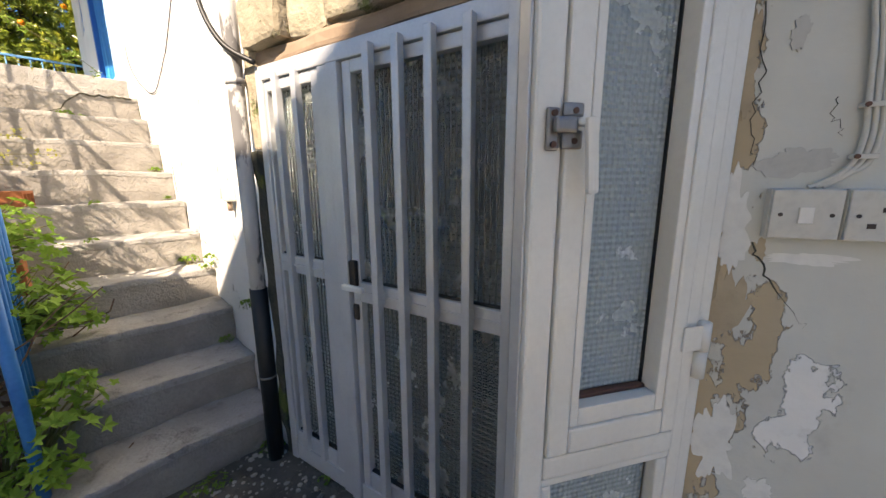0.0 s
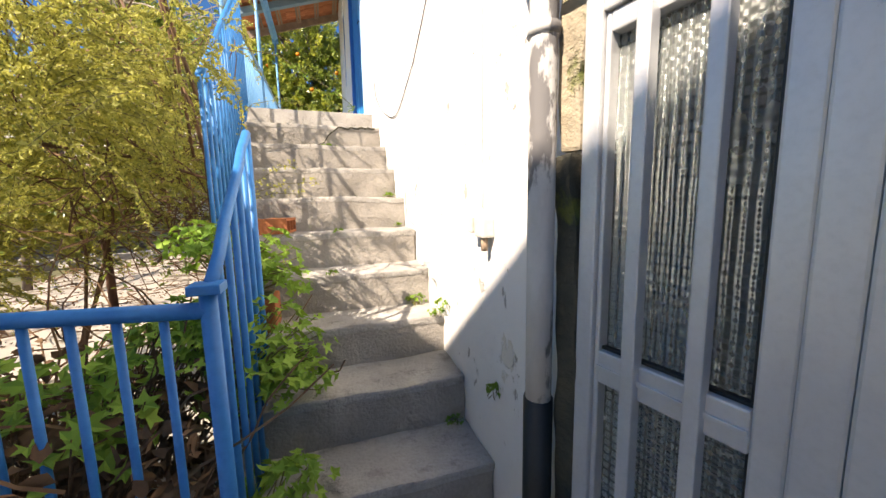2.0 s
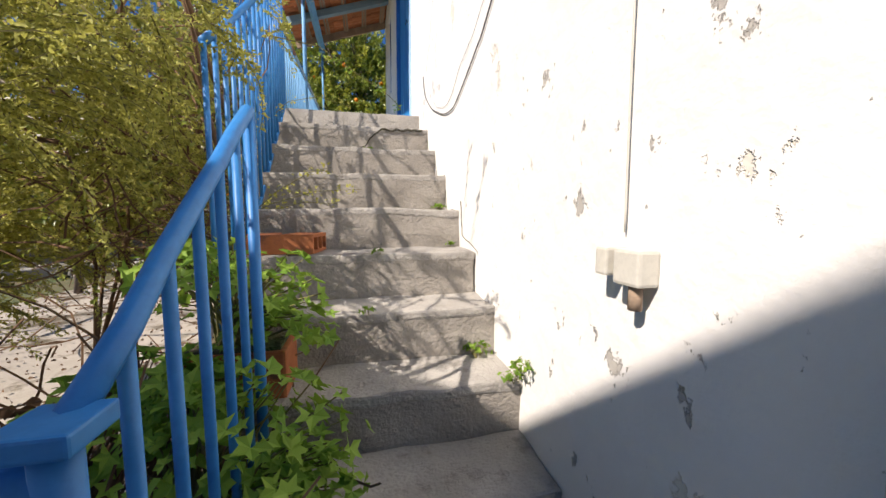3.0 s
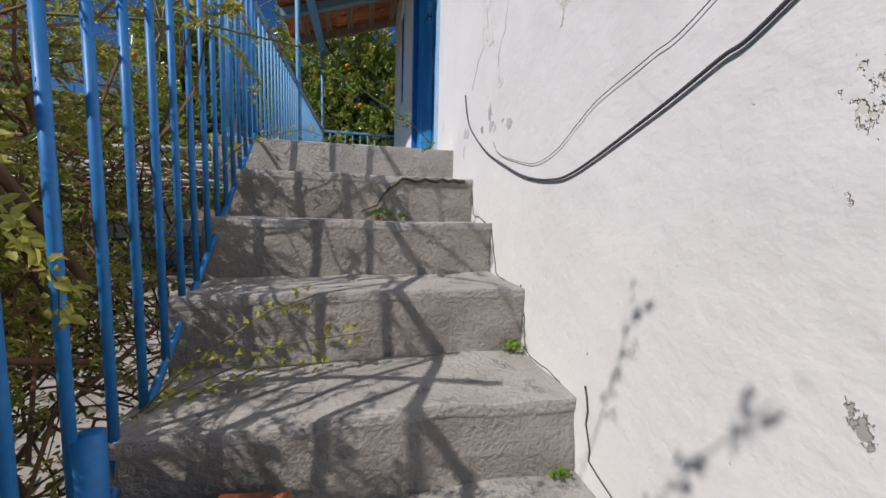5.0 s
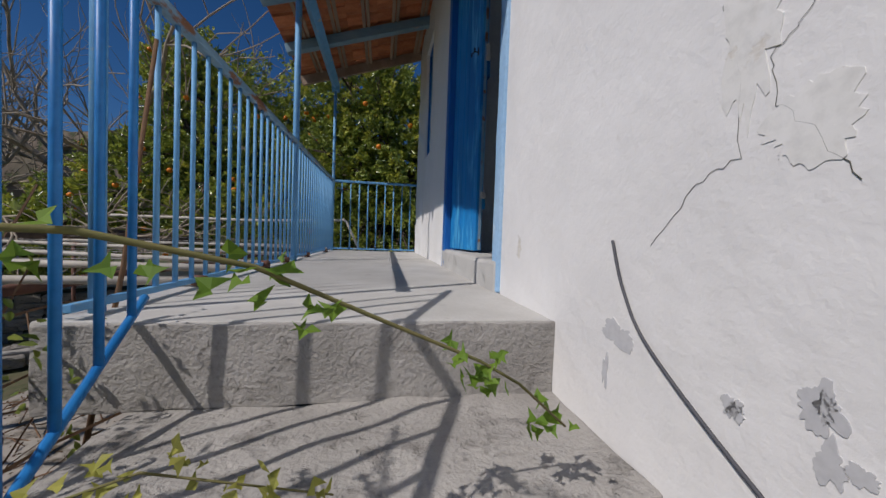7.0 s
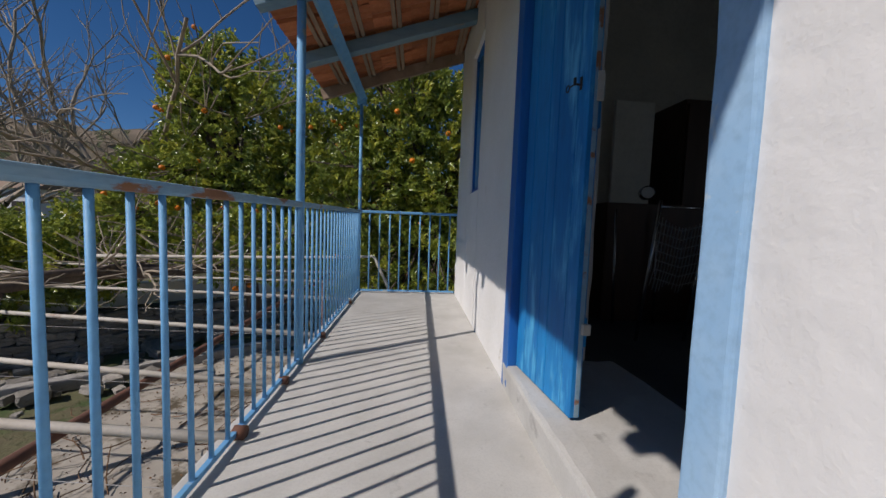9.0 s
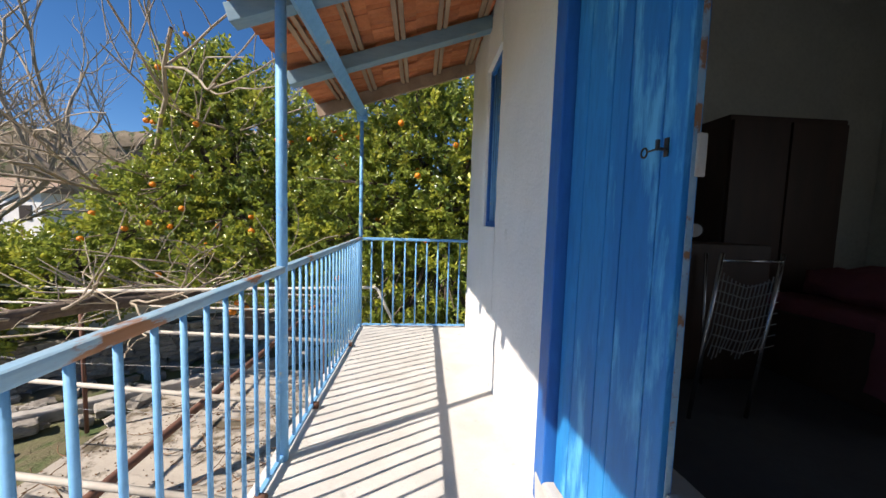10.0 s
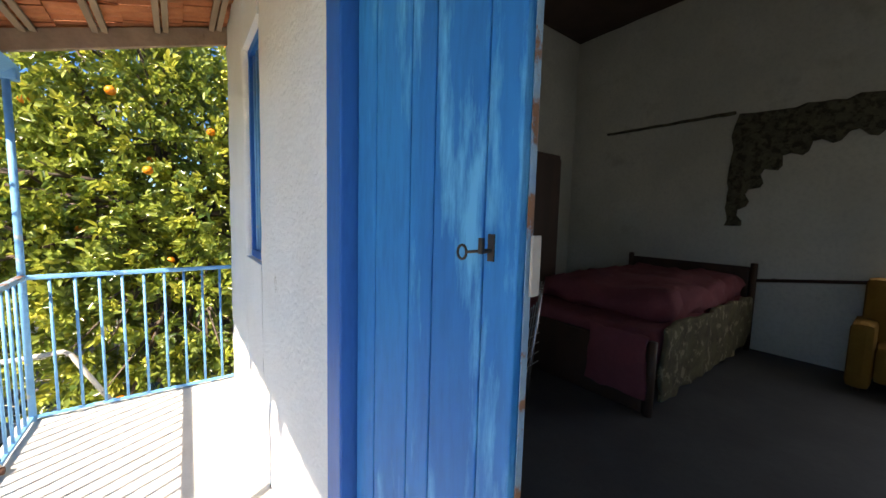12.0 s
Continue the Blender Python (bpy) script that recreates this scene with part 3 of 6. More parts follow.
bmesh.ops.recalc_face_normals(bm, faces=bm.faces)
part("wall", bm, OLDWALL, nb)
# added wall out of view, kept white to bounce light into the yard
setting("wall_yard_unseen", block(-6.0, 3.0, -13.2, -13.0, GROUND - 0.05, 0.2), OLDWALL, "unseen low white wall added to bounce light into the yard", "wall")
CABLE_A = [(-0.005, -0.245, 0.22), (-0.006, -0.285, 0.125), (-0.006, -0.362, 0.03), (-0.006, -0.58, -0.105), (-0.006, -0.796, -0.192), (-0.006, -0.95, -0.243), (-0.006, -1.10, -0.268), (-0.006, -1.22, -0.260),
           (-0.006, -1.434, -0.191), (-0.006, -1.55, -0.147), (-0.006, -1.63, -0.113), (-0.007, -1.95, 0.10), (-0.007, -2.3, 0.45), (-0.010, -2.7, 1.1)]
CABLE_B = [(-0.005, -0.66, -0.085), (-0.005, -0.738, -0.143), (-0.005, -0.936, -0.200), (-0.005, -1.03, -0.213), (-0.005, -1.13, -0.195), (-0.005, -1.22, -0.150), (-0.005, -1.29, -0.118), (-0.005, -1.423, -0.088), (-0.005, -1.53, -0.056), (-0.005, -1.9, 0.15), (-0.005, -2.4, 0.6)]

# ---- balcony railing ----
RX, RH, RY = -1.15, 0.95, 4.16


def rail_z(y):
    return 0.885 + 0.0165 * y


def baluster_mesh(h):
    return mesh_of("baluster", tube([(0, 0, 0), (0, 0, h * 0.5), (0, 0, h)], 0.0085, 8), BLUE, True)


def put(name, mesh, parent, at, label=""):
    o = new(name, mesh)
    o.parent = parent
    o.matrix_parent_inverse = parent.matrix_basis.inverted()
    o.location = at
    if label:
        o["label"] = label
    return o


rail = thing("balcony_railing", (RX, 2, 0), "light blue iron railing with rust along the top bar", "railing", "", "structure")
long_bar = mesh_of("baluster", tube([(0, 0, 0.03), (0, 0, 0.5), (0, 0, RH - 0.01)], 0.0085, 8), BLUE, True)
y = 0.31
while y < RY - 0.05:
    if abs(y - 2.02) > 0.03:
        put("baluster", long_bar, rail, (RX, y, 0)).scale.z = rail_z(y) / RH
    y += 0.103
for k in range(1, 10):
    put("baluster", long_bar, rail, (RX + k * 0.118, RY, 0))
bm = block(RX - 0.020, RX + 0.020, 0.02, RY + 0.02, -0.014, 0.018, 0.009)
for v in bm.verts:
    v.co.z += rail_z(v.co.y)
part("handrail", bm, RUSTBLUE, rail, "blue handrail worn to rust")
part("handrail", block(RX, 0.06, RY - 0.018, RY + 0.018, RH - 0.010, RH + 0.02, 0.008), BLUE, rail)
part("bottom_bar", block(RX - 0.010, RX + 0.010, 0.0, RY, 0.018, 0.038, 0.003), BLUE, rail)
part("bottom_bar", block(RX, -0.01, RY - 0.008, RY + 0.008, 0.018, 0.038, 0.003), BLUE, rail)
part("post", tube([(RX, 2.02, 0.0), (RX, 2.02, 1.2), (RX, 2.02, 2.25)], 0.024, 12), BLUE, rail, "", True)
part("post", tube([(RX, RY, 0.0), (RX, RY, 1.2), (RX, RY, 2.22)], 0.019, 12), BLUE, rail, "", True)
part("bracket", block(RX - 0.05, RX + 0.05, RY - 0.03, RY + 0.05, 2.17, 2.24, 0.01), BLUE, rail)
part("post", tube([(RX - 0.01, 0.10, 0.0), (RX - 0.01, 0.10, 1.6)], 0.017, 10), BLUE, rail, "", True)

# ---- stair railing, climbing beside the steps ----
srail = thing("stair_railing", (-0.7, -2.7, GROUND), "bright blue iron stair railing with an angled gate post", "railing", "", "structure")
SR = [Vector(p) for p in ((-0.684, -2.62, -0.99), (-0.684, -2.10, -0.590), (-0.88, -1.78, -0.33), (-1.02, 0.04, 0.96))]
DROP = Vector((0, 0, 0.91))
for a, b in ((SR[0], SR[1]), (SR[2], SR[3])):
    part("handrail", tube([a.lerp(b, k / 6) + Vector((0.003 * math.sin(k * 2.1), 0, 0.003 * math.cos(k * 1.7))) for k in range(7)], 0.0135, 8), DEEPBLUE, srail, "", True)
    part("bottom_bar", tube([a - DROP, a.lerp(b, 0.5) - DROP, b - DROP], 0.009, 6), DEEPBLUE, srail, "", True)
part("post", tube([(-0.684, -2.62, GROUND), (-0.684, -2.62, -0.985)], 0.016, 12), DEEPBLUE, srail, "", True)
part("post_cap", block(-0.712, -0.656, -2.648, -2.592, -0.985, -0.966, 0.003), DEEPBLUE, srail)
part("post", tube([(-0.684, -2.10, -1.65), (-0.684, -2.10, -0.592)], 0.012, 10), DEEPBLUE, srail, "", True)
part("post", tube([(-0.90, -1.35, -1.15), (-0.90, -1.35, -0.72)], 0.022, 10), DEEPBLUE, srail, "", True)
sb = mesh_of("baluster", tube([(0, 0, -0.91), (0, 0, -0.4), (0, 0, 0)], 0.0085, 8), DEEPBLUE, True)
for i in range(1, 6):
    put("baluster", sb, srail, SR[0].lerp(SR[1], i / 6.0))
for i in range(0, 18):
    put("baluster", sb, srail, SR[2].lerp(SR[3], i / 17.5))
part("handrail", tube([(-0.684, -2.62, -1.02), (-1.3, -2.43, -1.04), (-2.4, -2.09, -1.06)], 0.017, 8), DEEPBLUE, srail, "", True)
for i in range(1, 20):
    put("baluster", sb, srail, (-0.684 - i * 0.086, -2.62 + i * 0.0265, -1.04))
part("bottom_bar", tube([(-0.684, -2.62, -1.93), (-2.4, -2.09, -1.94)], 0.011, 6), DEEPBLUE, srail)

# ---- blue door, one leaf ajar ----
door = thing("door_1", (0.03, 1.66, 0.13), "tall blue plank door leaf standing ajar, paint bleached in streaks", "door", "", "structure")
H0, H1 = Vector((0.045, 1.655, 0)), Vector((0.102, 1.165, 0))
FD = along(H0, H1 - H0)
dl = (H1 - H0).length
edges = [0.0, 0.085, 0.215, 0.290, 0.42, dl]
for a, b in zip(edges, edges[1:]):
    part("plank", block(a + 0.0015, b - 0.0015, -0.02, 0.022, 0.145, 2.22, 0.004, None, FD), DOORBLUE, door)
for z in (0.4, 1.2, 1.9):
    part("ledge", block(0.02, dl - 0.03, 0.024, 0.05, z, z + 0.11, 0.004, None, FD), DOORBLUE, door)
part("edge_strip", block(dl + 0.001, dl + 0.003, -0.004, 0.014, 0.15, 2.2, 0.001, None, FD), RUSTBLUE, door, "bare worn edge of the door")
part("lock_case", block(dl + 0.0045, dl + 0.009, 0.004, 0.030, 1.28, 1.38, 0.004, None, FD), PALEPIPE, door, "rusty white lock case")
part("latch_plate", block(dl + 0.0045, dl + 0.022, 0.0, 0.03, 0.46, 0.50, 0.003, None, FD), PALEPIPE, door, "white iron latch")
kx, kz = dl - 0.055, 1.352
bm = tube([FD @ Vector((kx - 0.005, -0.045, kz)), FD @ Vector((kx - 0.028, -0.05, kz - 0.003))], 0.0025, 8)
ring = [FD @ Vector((kx - 0.039 + 0.010 * math.cos(a * math.pi / 8), -0.05, kz - 0.004 + 0.012 * math.sin(a * math.pi / 8))) for a in range(17)]
tube(ring, 0.0024, 6, bm)
tube([FD @ Vector((kx, -0.021, kz)), FD @ Vector((kx, -0.047, kz))], 0.004, 6, bm)
block(kx - 0.004, kx + 0.004, -0.05, -0.042, kz - 0.004, kz + 0.022, 0.001, bm, FD)
part("key", bm, DARKMETAL, door, "long black iron key in the lock", True)
part("keyhole_plate", block(kx - 0.006, kx + 0.008, -0.0235, -0.0205, kz - 0.018, kz + 0.028, 0.001, None, FD), DARKMETAL, door)
fr = thing("door_frame", (0, 1.1, 0), "blue painted wooden door frame", "door frame", "", "structure")
part("jamb", block(-0.014, 0.14, 1.672, 1.775, 0.0, 2.27, 0.006), JAMBBLUE, fr)
part("jamb", rough_block(-0.012, 0.30, 0.452, 0.535, 0.0, 2.27, 0.12, 0.004, 8, 0.008), PALEBLUE, fr, "pale blue door reveal with flaking paint")
part("lintel", block(-0.014, 0.14, 0.535, 1.672, 2.2, 2.27, 0.006), JAMBBLUE, fr)

# ---- barred window ----
win = thing("window_1", (0.1, 3.09, 1.13), "narrow window with blue bars and closed blue shutters", "window", "", "structure")
for a, b, c, d in ((2.842, 2.885, 1.132, 2.388), (3.295, 3.338, 1.132, 2.388)):
    part("frame", block(0.03, 0.10, a, b, c, d, 0.004), JAMBBLUE, win)
for a, b in ((1.132, 1.175), (2.345, 2.388)):
    part("frame", block(0.03, 0.10, 2.885, 3.295, a, b, 0.004), JAMBBLUE, win)
for i in range(5):
    yb = 2.915 + i * 0.088
    part("bar", tube([(0.055, yb, 1.17), (0.055, yb, 2.35)], 0.009, 8), BLUE, win, "", True)
for a, b in ((2.886, 3.088), (3.092, 3.294)):
    part("shutter", block(0.12, 0.15, a, b, 1.14, 2.38, 0.004), DOORBLUE, win)

# ---- glazed cellar front ----
cel = thing("cellar_door", (0.1, -3.3, DOORBOT), "grey aluminium glazed cellar door with vertical security bars and reeded glass", "door", "", "structure")
def fblock(name, x0, x1, y0, y1, z0, z1, material=None, frame_m=None, parent=None, label="", bevel=0.004):
    return part(name, block(x0, x1, y0, y1, z0, z1, bevel, None, frame_m or FR), material or ALU, parent or cel, label)


def pane(x0, x1, z0, z1, y, M, parent, glass=None):
    bm = bmesh.new()
    uv = bm.loops.layers.uv.new("uv")
    vs = [[bm.verts.new(M @ Vector((x, yy, z))) for x, z in ((x0, z0), (x1, z0), (x1, z1), (x0, z1))] for yy in (y, y + 0.004)]
    quads = [(vs[0][0], vs[0][1], vs[0][2], vs[0][3]), (vs[1][3], vs[1][2], vs[1][1], vs[1][0])]
    for k in range(4):
        quads.append((vs[0][k], vs[1][k], vs[1][(k + 1) % 4], vs[0][(k + 1) % 4]))
    inv = M.inverted()
    for q in quads:
        f = bm.faces.new(q)
        for l in f.loops:
            c = inv @ l.vert.co
            l[uv].uv = (c.x, c.z)
    bmesh.ops.recalc_face_normals(bm, faces=bm.faces)
    o = part("pane", bm, glass or GLASS, parent, "reeded glass pane")
    o.visible_shadow = False
    return o


MIDL, MIDR = (-1.158, -1.096), (-1.205, -1.142)
fblock("frame", -0.018, 0.017, -0.03, 0.03, DOORBOT - 0.05, DOORTOP)
fblock("frame", 0.017, GW - 0.02, -0.03, 0.03, DOORTOP - 0.045, DOORTOP)
fblock("mullion", 0.293, 0.338, -0.030, 0.03, DOORBOT - 0.05, DOORTOP - 0.047)
fblock("mullion", 0.339, 0.382, -0.036, 0.03, DOORBOT - 0.05, DOORTOP - 0.047)
fblock("frame", GW - 0.098, GW - 0.062, -0.030, 0.03, DOORBOT - 0.05, DOORTOP - 0.047)
fblock("frame", GW - 0.061, GW - 0.031, -0.012, 0.03, DOORBOT - 0.05, DOORTOP - 0.047)
fblock("frame", GW - 0.030, GW + 0.03, -0.036, 0.03, DOORBOT - 0.05, DOORTOP - 0.047)
fblock("sill", 0.017, GW - 0.11, -0.025, 0.03, DOORBOT - 0.05, DOORBOT + 0.02)
for x0, x1, st0, st1, (m0, m1) in ((0.018, 0.292, 0.010, 0.038, MIDL), (0.388, GW - 0.100, 0.032, 0.024, MIDR)):
    fblock("stile", x0, x0 + st0, -0.022, 0.02, DOORBOT + 0.02, DOORTOP - 0.047)
    fblock("stile", x1 - st1, x1, -0.022, 0.02, DOORBOT + 0.02, DOORTOP - 0.047)
    fblock("mid_rail", x0 + st0, x1 - st1, -0.024, 0.02, m0, m1)
    fblock("mid_bead", x0 + st0, x1 - st1, -0.029, -0.0245, (m0 + m1) / 2 - 0.004, (m0 + m1) / 2 + 0.004, None, None, None, "", 0.001)
    fblock("top_rail", x0 + st0, x1 - st1, -0.022, 0.02, DOORTOP - 0.080, DOORTOP - 0.047)
    fblock("bottom_rail", x0 + st0, x1 - st1, -0.022, 0.02, DOORBOT + 0.02, DOORBOT + 0.08)
    for a, b in ((m1, DOORTOP - 0.080), (DOORBOT + 0.08, m0)):
        fblock("gasket", x0 + st0, x1 - st1, -0.014, -0.002, a, a + 0.006, BLACK, None, None, "black rubber gasket", 0.001)
        fblock("gasket", x1 - st1 - 0.005, x1 - st1, -0.014, -0.002, a + 0.006, b, BLACK, None, None, "black rubber gasket", 0.001)
        pane(x0 + st0, x1 - st1, a, b, 0.0, FR, cel)
for x, y0 in ((0.094, -0.040), (0.192, -0.040), (0.512, -0.058), (0.607, -0.058), (0.702, -0.058), (0.803, -0.058), (0.905, -0.058)):
    fblock("bar", x - 0.0115, x + 0.0115, y0, y0 + 0.024, DOORBOT + 0.03, DOORTOP - 0.03, None, None, None, "", 0.003)
    if x > 0.3:
        fblock("bar_foot", x - 0.010, x + 0.010, -0.034, -0.0245, MIDR[0] + 0.01, MIDR[1] - 0.01)
fblock("lever", 0.392, 0.475, -0.074, -0.060, -1.158, -1.140, ALUWARM, None, None, "pale lever handle", 0.004)
fblock("lever_plate", 0.391, 0.414, -0.040, -0.0225, -1.155, -1.075, DARKMETAL, None, None, "dark lock plate", 0.003)
fblock("lock_cylinder", 0.391, 0.412, -0.030, -0.0225, -1.265, -1.215, DARKMETAL, None, None, "dark keyhole plate", 0.003)

cas = thing("glazed_casement", (0.0, -4.05, GROUND), "cream aluminium glazed leaf with a hinged sash, lever bolt and reeded glass", "door", "", "structure")
CB, CT = lz(-1.93), lz(DOORTOP + 0.06)
fblock("frame", 0.014, 0.081, -0.045, 0.03, CB, CT, ALUWARM, FC, cas)
fblock("side_channel", 0.006, 0.013, -0.030, 0.02, CB, CT, ALU, FC, cas, "grooved side of the frame", 0.002)
fblock("frame", 0.489, 0.535, -0.040, 0.03, CB, CT, ALUWARM, FC, cas)
fblock("frame", 0.536, 0.582, -0.030, 0.03, CB, CT, ALUWARM, FC, cas)
# strip coloured black for the shade between frame and sash
fblock("gap_strip", 0.0815, 0.0855, -0.020, 0.0, -1.53, CT - 0.06, BLACK, FC, cas, "black strip coloured as the shaded gap between frame and sash", 0.0)
fblock("sash_stile", 0.086, 0.146, -0.050, 0.0, -1.530, CT - 0.055, ALUWARM, FC, cas)
fblock("sash_stile", 0.439, 0.485, -0.050, 0.0, -1.530, CT - 0.055, ALUWARM, FC, cas)
fblock("sash_rail", 0.1462, 0.4388, -0.050, 0.0, -1.530, -1.458, ALUWARM, FC, cas)
fblock("sash_rail", 0.1462, 0.4388, -0.050, 0.0, CT - 0.14, CT - 0.055, ALUWARM, FC, cas)
fblock("bead", 0.148, 0.171, -0.047, 0.011, -1.455, CT - 0.142, ALUWARM, FC, cas, "", 0.002)
fblock("bead", 0.411, 0.437, -0.047, 0.011, -1.455, CT - 0.142, ALUWARM, FC, cas, "", 0.002)
fblock("bead", 0.1715, 0.4105, -0.047, -0.010, -1.455, -1.405, ALUWARM, FC, cas, "", 0.002)
fblock("transom", 0.0825, 0.488, -0.044, 0.0, -1.600, -1.535, ALUWARM, FC, cas)
fblock("bead", 0.0825, 0.488, -0.040, 0.0, -1.622, -1.602, ALUWARM, FC, cas, "", 0.002)
fblock("lower_stile", 0.0825, 0.112, -0.040, 0.0, CB + 0.02, -1.624, ALUWARM, FC, cas)
fblock("lower_stile", 0.450, 0.488, -0.040, 0.0, CB + 0.02, -1.624, ALUWARM, FC, cas)
fblock("bottom_rail", 0.1125, 0.4495, -0.040, 0.0, CB + 0.02, CB + 0.12, ALUWARM, FC, cas)
pane(0.172, 0.440, -1.404, CT - 0.142, 0.013, FC, cas, LITGLASS)
pane(0.1125, 0.4495, CB + 0.12, -1.624, 0.002, FC, cas, LITGLASS)
part("sill_dirt", rough_block(0.172, 0.4105, -0.009, 0.012, -1.455, -1.398, 0.03, 0.002, 3, 0.002), RUST, cas, "rust-brown dirt on the inner sill").matrix_basis = FC
part("gasket", block(0.4065, 0.4108, 0.004, 0.0125, -1.398, CT - 0.142, 0.0, None, FC), BLACK, cas, "black rubber gasket")
fblock("bolt_plate", 0.038, 0.067, -0.057, -0.046, -0.780, -0.694, STEEL, FC, cas, "worn steel bolt plate", 0.003)
fblock("bolt_plate", 0.072, 0.121, -0.060, -0.051, -0.776, -0.738, STEEL, FC, cas, "worn steel bolt plate", 0.003)
fblock("bolt_plate", 0.072, 0.121, -0.060, -0.051, -0.712, -0.684, STEEL, FC, cas, "worn steel bolt plate", 0.003)
fblock("bolt", 0.046, 0.098, -0.078, -0.0605, -0.746, -0.714, STEEL, FC, cas, "", 0.004)
m = FC @ Matrix.Translation((0.108, -0.085, -0.716)) @ Matrix.Rotation(radians(-5), 4, "Y")
part("lever_handle", block(-0.002, 0.026, -0.008, 0.008, -0.155, 0.0, 0.005, None, m), ALUWARM, cas, "pale lever handle hanging down")
fblock("lever_neck", 0.095, 0.130, -0.084, -0.060, -0.732, -0.717, ALUWARM, FC, cas, "", 0.003)
for px, pz in ((0.052, -0.706), (0.052, -0.768), (0.100, -0.700), (0.100, -0.760)):
    part("screw", tube([FC @ Vector((px, -0.0575, pz)), FC @ Vector((px, -0.0625, pz))], 0.0035, 10), RUST, cas)
part("hinge", tube([FC @ Vector((0.545, -0.045, -1.295)), FC @ Vector((0.545, -0.045, -1.215))], 0.010, 12), ALUWARM, cas, "", True)
fblock("hinge_leaf", 0.470, 0.540, -0.056, -0.0505, -1.290, -1.220, ALUWARM, FC, cas, "", 0.002)
part("hinge", tube([FC @ Vector((0.545, -0.045, -1.375)), FC @ Vector((0.545, -0.045, -1.298))], 0.009, 12), ALUWARM, cas, "", True)

# ---- rough stone lintel over the cellar front ----
lin = thing("stone_lintel", (0.1, -3.3, DOORTOP), "rough mossy stones over the cellar door", "lintel", "", "structure")
part("timber", rough_block(-0.02, GW + 0.04, -0.02, 0.10, DOORTOP + 0.002, DOORTOP + 0.05, 0.05, 0.01, 3, 0.012), OLDWOOD, lin, "weathered timber lintel").matrix_basis = FR
rs = random.Random(8)
x = -0.03
while x < GW + 0.02:
    w = rs.uniform(0.16, 0.32)
    part("stone", rough_block(x, x + w - 0.006, -0.015 - rs.uniform(0, 0.05), 0.10, DOORTOP + 0.052, DOORTOP + 0.17 + rs.uniform(0.02, 0.08), 0.03, 0.014, rs.uniform(0, 50), 0.018), MOSSY, lin).matrix_basis = FR
    x += w
# solid strip: the shade in the gap is put into its colour
part("gap", rough_block(-0.072, -0.021, -0.034, 0.06, GROUND, -0.735, 0.03, 0.014, 12, 0.01), DARKGAP, lin, "mossy strip coloured dark for the shaded gap beside the frame").matrix_basis = FR

# ---- pipes and cables ----
dp = thing("downpipe", (-0.06, -2.79, GROUND), "old drain pipe with flaking white paint and a black lower end", "pipe")
part("pipe", tube([(-0.055, -2.785, z) for z in (-1.25, -0.9, -0.3, 0.5, 1.8, 3.1)], 0.027, 14), ZINC, dp, "", True)
part("lower_pipe", tube([(-0.055, -2.785, z) for z in (GROUND - 0.01, -1.6, -1.235)], 0.031, 14), BLACK, dp, "black plastic lower end", True)
part("clip", tube([(-0.055, -2.785, -1.60), (-0.055, -2.785, -1.592)], 0.0335, 14), STEEL, dp, "", True)
part("collar", tube([(-0.055, -2.785, -0.52), (-0.055, -2.785, -0.50)], 0.031, 14), ZINC, dp, "", True)


def hanging(name, pts, r, label, material=None):
    ps = [Vector(p) for p in pts]
    fine = []
    for i in range(len(ps) - 1):
        p0, p1, p2, p3 = ps[max(0, i - 1)], ps[i], ps[i + 1], ps[min(len(ps) - 1, i + 2)]
        for k in range(8):
            u = k / 8
            fine.append(0.5 * ((2 * p1) + (p2 - p0) * u + (2 * p0 - 5 * p1 + 4 * p2 - p3) * u * u + (3 * p1 - p0 - 3 * p2 + p3) * u ** 3))
    fine.append(ps[-1])
    return tagged(part(name, tube(fine, r, 6), material or CABLE, None, "", True), label, "cable")


hanging("cable", CABLE_A, 0.0032, "dark cable hanging in a long sag on the white wall")
hanging("cable", CABLE_B, 0.0010, "thin grey wire hanging on the white wall")
hanging("cable", [(-0.02, -2.87, -0.46), (-0.09, -2.80, -0.40), (-0.12, -2.72, -0.25), (-0.10, -2.64, 0.0), (-0.06, -2.55, 0.5)], 0.009, "black cable bound to the drain pipe", BLACK)
hanging("cable", [(-0.006, -2.40, -0.84), (-0.007, -2.40, -0.3), (-0.006, -2.42, 0.4), (-0.006, -2.40, 1.2)], 0.002, "thin white wire down the wall", PLASTIC)
jb = thing("junction_box", (0, -2.43, -0.92), "small white electrical box on the wall with a dark cable hole", "electrical box")
part("body", block(-0.04, 0.0, -2.475, -2.415, -0.925, -0.865, 0.006), PLASTIC, jb)
part("gland", block(-0.045, 0.0, -2.405, -2.375, -0.915, -0.865, 0.005), PLASTIC, jb)
part("conduit", tube([(-0.022, -2.45, -0.926), (-0.022, -2.45, -0.965)], 0.011, 8), OLDWOOD, jb, "", True)

